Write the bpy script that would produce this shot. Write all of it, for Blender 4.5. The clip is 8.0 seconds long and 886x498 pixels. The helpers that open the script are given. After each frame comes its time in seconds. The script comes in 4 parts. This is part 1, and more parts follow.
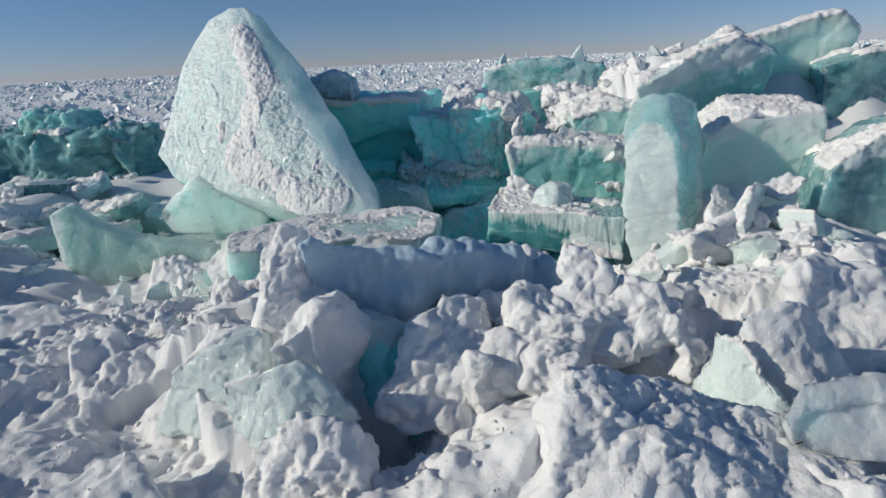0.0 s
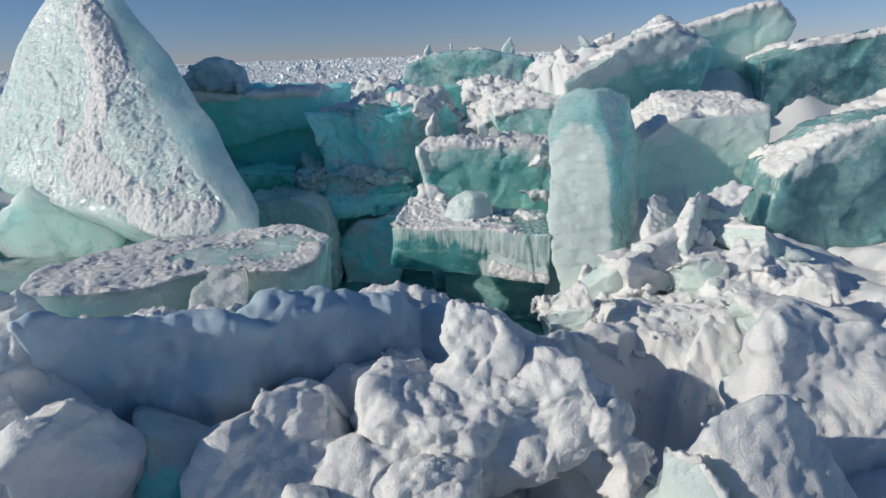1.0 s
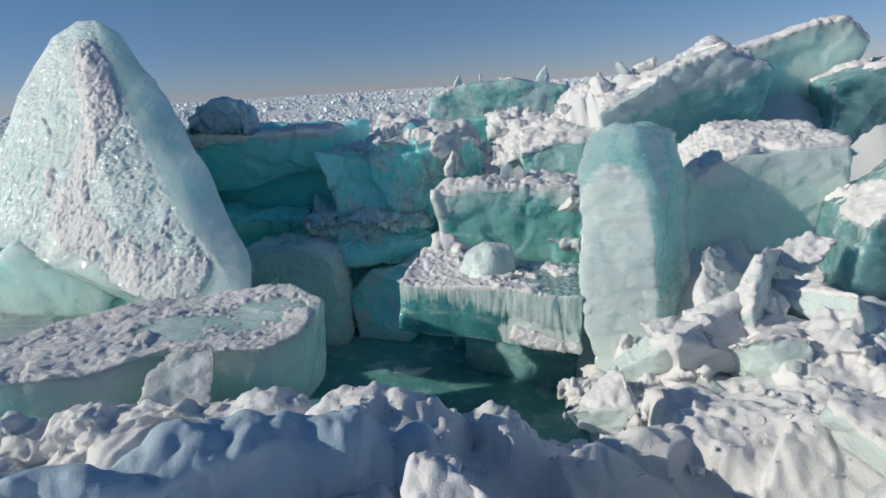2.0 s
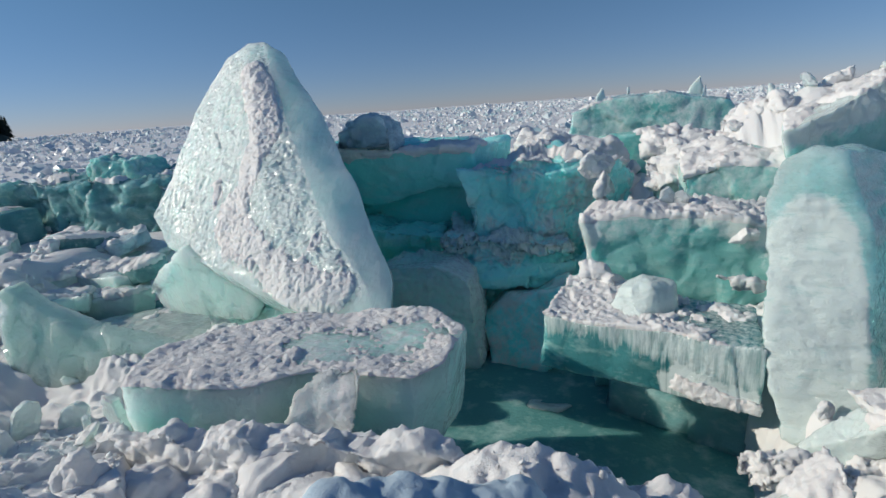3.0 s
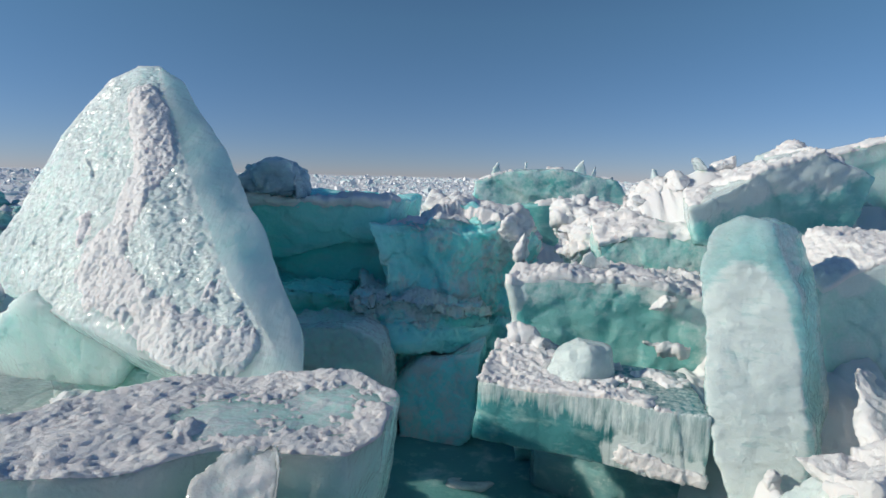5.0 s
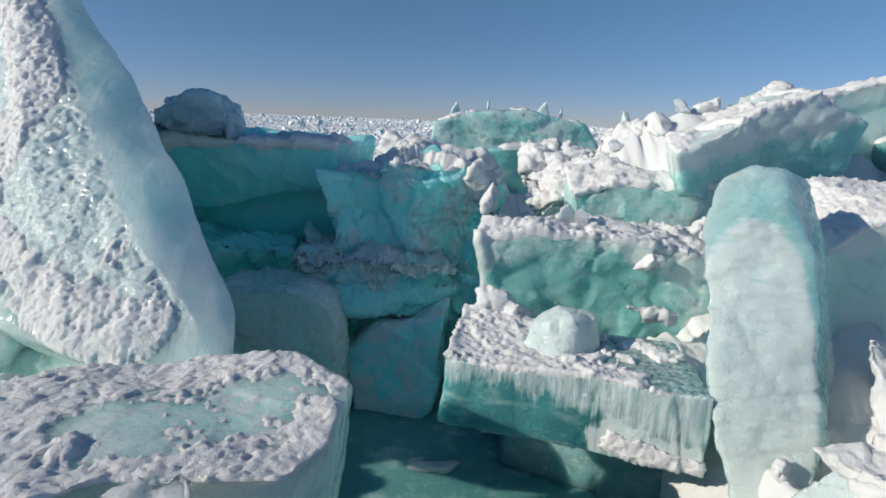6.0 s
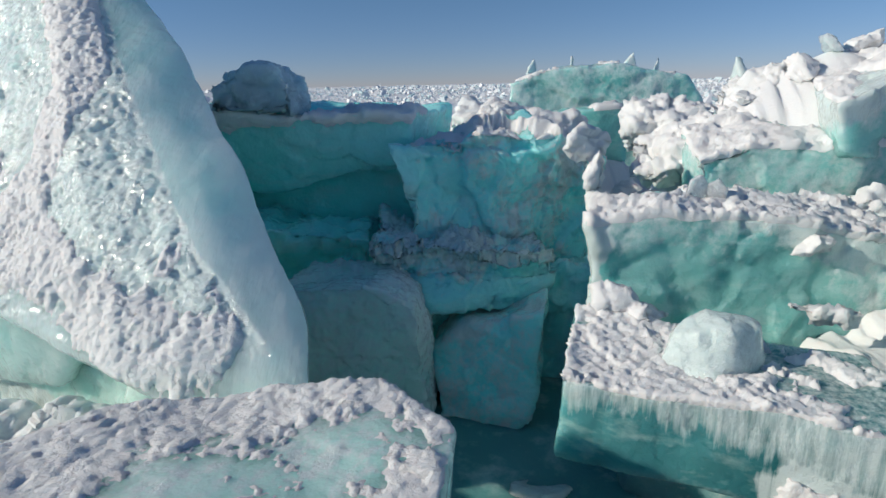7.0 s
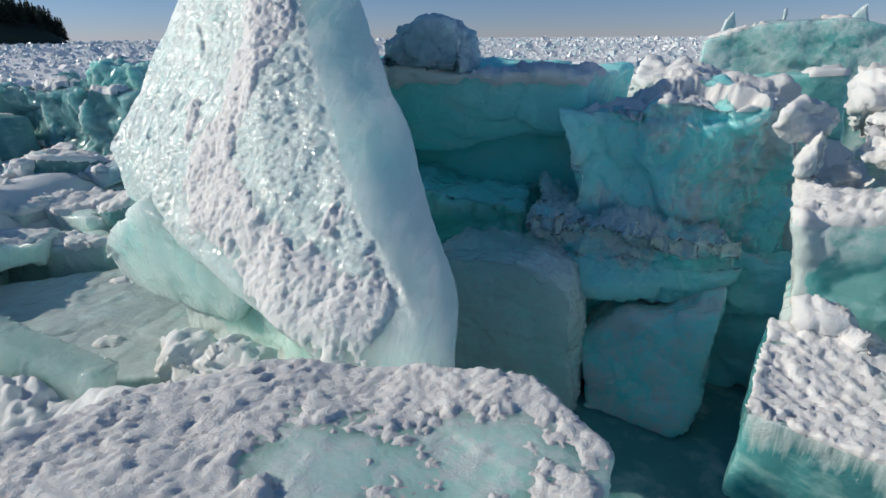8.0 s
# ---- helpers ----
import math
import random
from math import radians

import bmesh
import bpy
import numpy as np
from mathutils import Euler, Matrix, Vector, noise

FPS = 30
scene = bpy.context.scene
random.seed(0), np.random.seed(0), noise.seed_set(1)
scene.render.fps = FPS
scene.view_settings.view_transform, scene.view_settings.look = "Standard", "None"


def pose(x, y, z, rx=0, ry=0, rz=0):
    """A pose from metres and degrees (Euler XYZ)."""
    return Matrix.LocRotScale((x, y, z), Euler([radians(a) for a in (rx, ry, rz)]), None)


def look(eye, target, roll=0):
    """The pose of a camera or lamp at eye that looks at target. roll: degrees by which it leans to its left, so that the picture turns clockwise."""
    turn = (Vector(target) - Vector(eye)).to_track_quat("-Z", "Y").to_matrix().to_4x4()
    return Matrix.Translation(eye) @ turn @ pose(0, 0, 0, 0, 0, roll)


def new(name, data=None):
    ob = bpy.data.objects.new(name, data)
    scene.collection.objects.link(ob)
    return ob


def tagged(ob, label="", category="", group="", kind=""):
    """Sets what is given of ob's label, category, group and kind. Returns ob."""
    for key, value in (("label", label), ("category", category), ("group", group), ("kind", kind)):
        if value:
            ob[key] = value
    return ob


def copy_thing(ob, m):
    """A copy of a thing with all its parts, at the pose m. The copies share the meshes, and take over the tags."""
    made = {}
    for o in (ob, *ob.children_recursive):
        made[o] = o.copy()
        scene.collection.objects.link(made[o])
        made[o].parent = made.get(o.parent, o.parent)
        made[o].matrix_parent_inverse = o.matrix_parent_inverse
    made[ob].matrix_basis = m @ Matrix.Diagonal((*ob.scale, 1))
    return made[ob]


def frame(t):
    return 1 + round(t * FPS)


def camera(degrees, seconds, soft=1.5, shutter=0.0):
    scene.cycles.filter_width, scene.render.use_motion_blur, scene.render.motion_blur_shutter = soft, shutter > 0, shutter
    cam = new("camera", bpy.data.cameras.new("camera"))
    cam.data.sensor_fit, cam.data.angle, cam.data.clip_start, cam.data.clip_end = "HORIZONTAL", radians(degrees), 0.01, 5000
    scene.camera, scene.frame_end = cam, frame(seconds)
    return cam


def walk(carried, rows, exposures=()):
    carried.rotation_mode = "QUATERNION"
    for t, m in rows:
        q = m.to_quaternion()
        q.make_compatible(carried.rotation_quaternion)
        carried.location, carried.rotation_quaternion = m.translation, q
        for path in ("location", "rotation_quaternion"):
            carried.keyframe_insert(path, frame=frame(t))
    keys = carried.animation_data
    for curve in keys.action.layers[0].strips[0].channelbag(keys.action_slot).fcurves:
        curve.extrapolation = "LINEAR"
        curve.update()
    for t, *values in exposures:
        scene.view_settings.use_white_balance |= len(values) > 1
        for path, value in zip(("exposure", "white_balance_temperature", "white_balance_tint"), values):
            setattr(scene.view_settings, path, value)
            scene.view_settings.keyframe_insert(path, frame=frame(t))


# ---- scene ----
cam = camera(78.1, 8.0)
PATH = [
    (0, (0.349, 0.638, 1.851), (0.202, 2.523, 1.2), -3.0),
    (0.5, (0.48, 1.079, 1.802), (0.445, 2.964, 1.136), -2.2),
    (1, (0.665, 1.492, 1.762), (0.722, 3.375, 1.091), -2.1),
    (1.5, (0.807, 1.821, 1.738), (0.927, 3.687, 1.027), -2.2),
    (2, (0.882, 2.084, 1.784), (0.787, 3.998, 1.213), -3.8),
    (2.2, (0.849, 2.155, 1.813), (0.6, 4.069, 1.291), -4.5),
    (3.5, (0.62, 2.304, 1.827), (0.028, 4.146, 1.323), -2.8),
    (4, (0.572, 2.29, 1.821), (-0.088, 4.124, 1.375), -1.3),
    (4.5, (0.47, 2.406, 1.749), (0.087, 4.35, 1.475), 1.6),
    (5, (0.295, 2.53, 1.672), (0.224, 4.511, 1.411), 1.3),
    (5.2, (0.288, 2.582, 1.655), (0.258, 4.564, 1.388), 1.3),
    (6.3, (0.211, 3.248, 1.647), (0.335, 5.169, 1.106), 2.4),
    (6.5, (0.186, 3.351, 1.637), (0.259, 5.266, 1.063), 1.3),
    (7, (0.089, 3.607, 1.636), (-0.049, 5.516, 1.059), -1.4),
    (7.5, (0.024, 3.669, 1.701), (-0.419, 5.539, 1.146), -1.0),
    (8, (-0.02, 3.796, 1.671), (-0.66, 5.548, 0.949), -0.4),
]
walk(cam, [(t, look(eye, target, roll)) for t, eye, target, roll in PATH], exposures=[(0.0, 0.0), (2.2, 0.0), (3.5, 0.1), (5.0, 0.15), (6.5, 0.2), (8.0, 0.14)])

# ---- sky and sun ----
SUN = Vector((-0.87, -0.20, 0.41)).normalized()
world = bpy.data.worlds.new("sky")
scene.world = world
world.use_nodes = True
wn = world.node_tree.nodes
sky = wn.new("ShaderNodeTexSky")
sky.sky_type = "NISHITA"
sky.sun_disc = False
sky.sun_elevation = math.asin(SUN.z)
sky.sun_rotation = math.atan2(SUN.x, SUN.y)
sky.air_density, sky.dust_density, sky.ozone_density = 0.8, 0.0, 6.0
sky.altitude = 1500
cool = wn.new("ShaderNodeMix")
cool.data_type, cool.blend_type = "RGBA", "MULTIPLY"
cool.inputs[0].default_value = 1.0
sky_way = wn.new("ShaderNodeTexCoord")
sky_part = wn.new("ShaderNodeSeparateXYZ")
haze = wn.new("ShaderNodeMapRange")
haze.inputs["From Min"].default_value, haze.inputs["From Max"].default_value = 0.0, 0.26
haze_tint = wn.new("ShaderNodeMix")
haze_tint.data_type = "RGBA"
haze_tint.inputs[6].default_value, haze_tint.inputs[7].default_value = (0.68, 0.575, 0.63, 1), (0.93, 0.97, 0.80, 1)
world.node_tree.links.new(sky_way.outputs["Generated"], sky_part.inputs[0])
world.node_tree.links.new(sky_part.outputs["Z"], haze.inputs["Value"])
world.node_tree.links.new(haze.outputs[0], haze_tint.inputs[0])
height = wn.new("ShaderNodeMapRange")
height.inputs["From Min"].default_value, height.inputs["From Max"].default_value = 0.26, 0.9
zenith = wn.new("ShaderNodeMix")
zenith.data_type = "RGBA"
zenith.inputs[7].default_value = (0.87, 0.98, 0.98, 1)
world.node_tree.links.new(sky_part.outputs["Z"], height.inputs["Value"])
world.node_tree.links.new(height.outputs[0], zenith.inputs[0])
world.node_tree.links.new(haze_tint.outputs[2], zenith.inputs[6])
world.node_tree.links.new(zenith.outputs[2], cool.inputs[7])
world.node_tree.links.new(sky.outputs[0], cool.inputs[6])
world.node_tree.links.new(cool.outputs[2], wn["Background"].inputs[0])
wn["Background"].inputs[1].default_value = 0.097
sun = new("sun", bpy.data.lights.new("sun", "SUN"))
sun.data.energy, sun.data.angle, sun.data.color = 3.35, radians(0.5), (0.97, 0.905, 0.775)
sun.matrix_basis = look(SUN * 60, (0, 0, 0))

# ---- noise, on arrays of places ----
GRID = np.random.default_rng(5).random((32, 32, 32)).astype(np.float32)


def lattice(p):
    i = np.floor(p).astype(np.int64)
    f = (p - i).astype(np.float32)
    f = f * f * (3 - 2 * f)
    a, b = i & 31, (i + 1) & 31
    x, y, z = f[:, 0], f[:, 1], f[:, 2]
    low = (GRID[a[:, 0], a[:, 1], a[:, 2]] * (1 - x) + GRID[b[:, 0], a[:, 1], a[:, 2]] * x) * (1 - y) + (
        GRID[a[:, 0], b[:, 1], a[:, 2]] * (1 - x) + GRID[b[:, 0], b[:, 1], a[:, 2]] * x) * y
    high = (GRID[a[:, 0], a[:, 1], b[:, 2]] * (1 - x) + GRID[b[:, 0], a[:, 1], b[:, 2]] * x) * (1 - y) + (
        GRID[a[:, 0], b[:, 1], b[:, 2]] * (1 - x) + GRID[b[:, 0], b[:, 1], b[:, 2]] * x) * y
    return low * (1 - z) + high * z


def fbm(p, freq, octaves=4, gain=0.5):
    """Cloudy noise, about -1 to 1."""
    out, amp, total = np.zeros(len(p), np.float32), 1.0, 0.0
    q = np.asarray(p) * freq
    for k in range(octaves):
        out += amp * (lattice(q + 7.3 * k) * 2 - 1)
        total += amp
        amp *= gain
        q = q[:, [1, 2, 0]] * 2.03
    return out / total


def lumps(p, freq, seed=0):
    """Rounded clods: 1 at the middle of each, towards 0 in the clefts."""
    q = np.asarray(p) * freq
    base = np.floor(q).astype(np.int64)
    best = np.full(len(q), 9.0, np.float32)
    for dx in (-1, 0, 1):
        for dy in (-1, 0, 1):
            for dz in (-1, 0, 1):
                c = base + (dx, dy, dz)
                k = (c + seed) & 31
                spot = c + np.stack([GRID[k[:, 0], k[:, 1], k[:, 2]], GRID[k[:, 1], k[:, 2], k[:, 0]], GRID[k[:, 2], k[:, 0], k[:, 1]]], 1)
                best = np.minimum(best, ((q - spot) ** 2).sum(1))
    return np.clip(1 - best, 0, 1)


def shards(p, freq, seed=0):
    """Broken plates: each cell stands at a height and a tilt of its own, about -1 to 1."""
    q = np.asarray(p) * freq
    base = np.floor(q).astype(np.int64)
    best, out = np.full(len(q), 9.0, np.float32), np.zeros(len(q), np.float32)
    for dx in (-1, 0, 1):
        for dy in (-1, 0, 1):
            for dz in (-1, 0, 1):
                c = base + (dx, dy, dz)
                k = (c + seed) & 31
                a = np.stack([GRID[k[:, 0], k[:, 1], k[:, 2]], GRID[k[:, 1], k[:, 2], k[:, 0]], GRID[k[:, 2], k[:, 0], k[:, 1]]], 1)
                off = q - c - a
                d = (off ** 2).sum(1)
                value = (GRID[k[:, 1], k[:, 0], k[:, 2]] - 0.5) * 1.2 + (off * (a[:, [2, 0, 1]] - 0.5)).sum(1) * 2.2 - 0.5 * d
                out = np.where(d < best, value, out)
                best = np.minimum(best, d)
    return out


def ramp(v, a, b):
    t = np.clip((v - a) / (b - a), 0, 1)
    return t * t * (3 - 2 * t)


# ---- materials ----
def material(name):
    m = bpy.data.materials.new(name)
    m.use_nodes = True
    return m, m.node_tree.nodes, m.node_tree.links


def node(nodes, kind, **values):
    n = nodes.new(kind)
    for key, value in values.items():
        n.inputs[key].default_value = value
    return n


def place(nodes, links, stretch=(1, 1, 1)):
    pos = nodes.new("ShaderNodeNewGeometry")
    mapping = nodes.new("ShaderNodeMapping")
    mapping.inputs["Scale"].default_value = stretch
    links.new(pos.outputs["Position"], mapping.inputs["Vector"])
    return mapping.outputs[0]


def clouds(nodes, links, vector, scale, detail=5.0, rough=0.6):
    n = node(nodes, "ShaderNodeTexNoise", Scale=scale, Detail=detail, Roughness=rough)
    links.new(vector, n.inputs["Vector"])
    return n.outputs["Fac"]


def blend(nodes, links, fac, a, b):
    n = nodes.new("ShaderNodeMix")
    n.data_type = "RGBA"
    n.inputs[6].default_value, n.inputs[7].default_value = (*a, 1), (*b, 1)
    links.new(fac, n.inputs[0])
    return n.outputs[2]


def stretch_range(nodes, links, fac, a, b, lo=0.0, hi=1.0):
    n = node(nodes, "ShaderNodeMapRange", **{"From Min": a, "From Max": b, "To Min": lo, "To Max": hi})
    links.new(fac, n.inputs["Value"])
    return n.outputs[0]


def bump(nodes, links, height, strength, distance, onto=None):
    n = node(nodes, "ShaderNodeBump", Strength=strength, Distance=distance)
    links.new(height, n.inputs["Height"])
    if onto is not None:
        links.new(onto, n.inputs["Normal"])
    return n.outputs[0]


def snow_into(nodes, links, shader, tone=(0.86, 0.87, 0.88), grain=0.4):
    v = place(nodes, links)
    coarse = clouds(nodes, links, v, 9.0)
    links.new(blend(nodes, links, coarse, tuple(c * 0.96 for c in tone), tone), shader.inputs["Base Color"])
    fine = clouds(nodes, links, v, 130.0, 4.0)
    n0 = bump(nodes, links, clouds(nodes, links, v, 24.0, 4.0, 0.6), grain * 0.2, 0.03)
    n1 = bump(nodes, links, clouds(nodes, links, v, 95.0, 5.0, 0.7), grain, 0.012, n0)
    n2 = bump(nodes, links, fine, grain, 0.010, n1)
    links.new(bump(nodes, links, clouds(nodes, links, v, 330.0, 3.0, 0.6), grain, 0.005, n2), shader.inputs["Normal"])
    links.new(stretch_range(nodes, links, fine, 0.35, 0.65, 0.35, 0.75), shader.inputs["Roughness"])
    shader.inputs["Subsurface Weight"].default_value = 0.5
    shader.inputs["Subsurface Radius"].default_value = (0.85, 0.95, 1.0)
    shader.inputs["Subsurface Scale"].default_value = 0.014
    shader.inputs["IOR"].default_value = 1.31


def snow_material(name, tone=(0.87, 0.872, 0.875), grain=0.5):
    m, nodes, links = material(name)
    snow_into(nodes, links, nodes["Principled BSDF"], tone, grain)
    return m


def ice_material(name, deep, pale, cloud=3.0, lean=0.5, rough=0.08, depth=0.25, clear=0.4, ripple=0.3, streak=(1, 1, 1), glint=0.15, rime_grain=(1, 1, 1), skin=0.0, veil=(0.86, 1.20)):
    """Lake ice, part cloudy and part clear, with a wet skin; the attribute frost covers it with rime."""
    m, nodes, links = material(name)
    ice = nodes["Principled BSDF"]
    v = place(nodes, links)
    sv = place(nodes, links, streak)
    big = clouds(nodes, links, v, cloud * 0.5, 3.0, 0.5)
    body = blend(nodes, links, stretch_range(nodes, links, big, lean - 0.25, lean + 0.25), deep, pale)
    # milky wisps of trapped air
    wisp = clouds(nodes, links, place(nodes, links, (1.0, 1.0, 2.2)), cloud * 1.8, 8.0, 0.62)
    milk = nodes.new("ShaderNodeMix")
    milk.data_type = "RGBA"
    links.new(stretch_range(nodes, links, wisp, 0.52, 0.72, 0.0, 0.5), milk.inputs[0])
    links.new(body, milk.inputs[6])
    milk.inputs[7].default_value = (0.66, 0.88, 0.84, 1)
    links.new(milk.outputs[2], ice.inputs["Base Color"])
    ice.inputs["Subsurface Weight"].default_value = 1.0
    ice.inputs["Subsurface Radius"].default_value = (0.9, 1.0, 1.0)
    ice.inputs["Subsurface Scale"].default_value = depth
    ice.inputs["IOR"].default_value = 1.31
    links.new(stretch_range(nodes, links, clouds(nodes, links, v, cloud * 0.8 + 0.3, 4.0), 0.40, 0.60, clear, clear * 0.4), ice.inputs["Transmission Weight"])
    links.new(stretch_range(nodes, links, clouds(nodes, links, v, 8.0), 0.4, 0.65, rough * 0.7, rough * 2.0), ice.inputs["Roughness"])
    n1 = bump(nodes, links, clouds(nodes, links, v, 6.0, 2.0, 0.4), ripple, 0.04)
    n2 = bump(nodes, links, clouds(nodes, links, sv, 34.0, 2.0, 0.5), 1.0, skin or 0.005 + 0.014 * glint, n1)
    links.new(n2, ice.inputs["Normal"])
    rime = nodes.new("ShaderNodeBsdfPrincipled")
    snow_into(nodes, links, rime, (0.77, 0.885, 0.865), 0.6)
    rime.inputs["Subsurface Scale"].default_value = 0.015
    rime.inputs["Coat Weight"].default_value = 1.0
    rime.inputs["Coat Roughness"].default_value = 0.12
    rime.inputs["Coat IOR"].default_value = 1.65
    n3 = bump(nodes, links, clouds(nodes, links, sv, 60.0, 3.0, 0.55), 1.0, 0.010 + 0.010 * glint, n1)
    links.new(n3, rime.inputs["Coat Normal"])
    frost = nodes.new("ShaderNodeAttribute")
    frost.attribute_name = "frost"
    speck = clouds(nodes, links, place(nodes, links, rime_grain), 22.0, 8.0, 0.7)
    add = nodes.new("ShaderNodeMath")
    add.operation = "ADD"
    links.new(frost.outputs["Fac"], add.inputs[0])
    links.new(speck, add.inputs[1])
    mix = nodes.new("ShaderNodeMixShader")
    links.new(stretch_range(nodes, links, add.outputs[0], *veil), mix.inputs[0])
    links.new(ice.outputs[0], mix.inputs[1])
    links.new(rime.outputs[0], mix.inputs[2])
    links.new(mix.outputs[0], nodes["Material Output"].inputs["Surface"])
    return m


SNOW = snow_material("snow")
# packed snow darkened to blue: shade put into the base colour
PACKED_SHADE = snow_material("packed_snow_shade_tint", (0.50, 0.63, 0.73), 0.25)
CRUST = snow_material("crusted_snow", (0.89, 0.885, 0.88), 0.45)
GRAINY = snow_material("granular_snow", (0.91, 0.905, 0.90), 0.6)
TEAL = ice_material("teal_ice", (0.16, 0.55, 0.53), (0.44, 0.78, 0.73), depth=0.15, clear=0.15)
STRAND = ice_material("strand_ice", (0.05, 0.27, 0.29), (0.14, 0.42, 0.44), rime_grain=(1.6, 1.6, 0.07), glint=0.3)
MINT = ice_material("mint_ice", (0.24, 0.98, 0.86), (0.46, 0.98, 0.90), cloud=1.2, depth=0.1, clear=0.0, rough=0.2, ripple=0.15)
WET = ice_material("wet_ice", (0.34, 0.74, 0.73), (0.62, 0.90, 0.88), ripple=0.6, rough=0.05, depth=0.3, glint=1.0, streak=(0.9, 0.9, 1.4), rime_grain=(0.5, 0.5, 1.8))
PALE = ice_material("pale_ice", (0.46, 0.88, 0.78), (0.74, 0.94, 0.87), lean=0.47, depth=0.4, clear=0.0)
GLAZED = ice_material("glazed_ice", (0.56, 0.95, 0.86), (0.77, 0.97, 0.91), lean=0.47, rough=0.05, ripple=0.5, depth=0.4, skin=0.006, streak=(1.3, 0.35, 0.35), glint=1.0, clear=0.1, veil=(0.95, 1.45))
# dark ice; on the heap and the pool shelf it also stands in for shade
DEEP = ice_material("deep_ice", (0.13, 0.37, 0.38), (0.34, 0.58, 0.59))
CLOUDY = ice_material("cloudy_ice", (0.54, 0.81, 0.75), (0.80, 0.92, 0.88), rough=0.12, clear=0.12, depth=0.12)
SMOKY = ice_material("smoky_ice", (0.32, 0.46, 0.54), (0.54, 0.66, 0.72), rough=0.2, clear=0.1)
VEILED = ice_material("veiled_ice", (0.24, 0.93, 0.87), (0.50, 0.92, 0.92), cloud=1.6, depth=0.1, clear=0.0, rough=0.2, ripple=0.2)
GREY = ice_material("grey_ice", (0.40, 0.47, 0.46), (0.60, 0.66, 0.64), rough=0.1, clear=0.0, ripple=0.1, depth=0.1)
MILKY = ice_material("milky_green_ice", (0.42, 0.66, 0.58), (0.64, 0.80, 0.73), cloud=1.5, rough=0.08, depth=0.25, clear=0.25, ripple=0.3)
CLEAR = ice_material("clear_ice", (0.74, 0.91, 0.90), (0.92, 0.97, 0.96), rough=0.05, clear=0.35, ripple=0.5, glint=0.5, depth=0.08)


# ---- shaping ----
def hull(points):
    bm = bmesh.new()
    for p in points:
        bm.verts.new(p)
    bmesh.ops.convex_hull(bm, input=bm.verts)
    bmesh.ops.delete(bm, geom=[v for v in bm.verts if not v.link_faces], context="VERTS")
    bm.verts.index_update()
    out = [tuple(v.co) for v in bm.verts], [[v.index for v in f.verts] for f in bm.faces]
    bm.free()
    return out


def prism(outline, back, taper=1.0):
    """A block with that outline on its front, going back by a vector."""
    front = [Vector(p) for p in outline]
    mid, n = sum(front, Vector()) / len(front), len(front)
    rear = [mid + (p - mid) * taper + Vector(back) for p in front]
    sides = [[i, (i + 1) % n, n + (i + 1) % n, n + i] for i in range(n)]
    return [tuple(p) for p in front + rear], [list(range(n))[::-1], list(range(n, 2 * n))] + sides


def upright(y, outline, back, taper=1.0):
    """A block whose front stands at y, outlined in x and z."""
    return prism([(x, y, z) for x, z in outline], back, taper)


def rubble_stone(seed, size, flat=1.0, corners=14):
    r = random.Random(seed)
    pts = []
    for _ in range(corners):
        d = Vector((r.gauss(0, 1), r.gauss(0, 1), r.gauss(0, 1))).normalized()
        pts.append((d.x * size[0] * r.uniform(0.8, 1), d.y * size[1] * r.uniform(0.8, 1), d.z * size[2] * flat * r.uniform(0.8, 1)))
    return hull(pts)


def at(solid, x, y, z, rz=0.0, rx=0.0, ry=0.0):
    m = pose(x, y, z, rx, ry, rz)
    return [tuple(m @ Vector(p)) for p in solid[0]], solid[1]


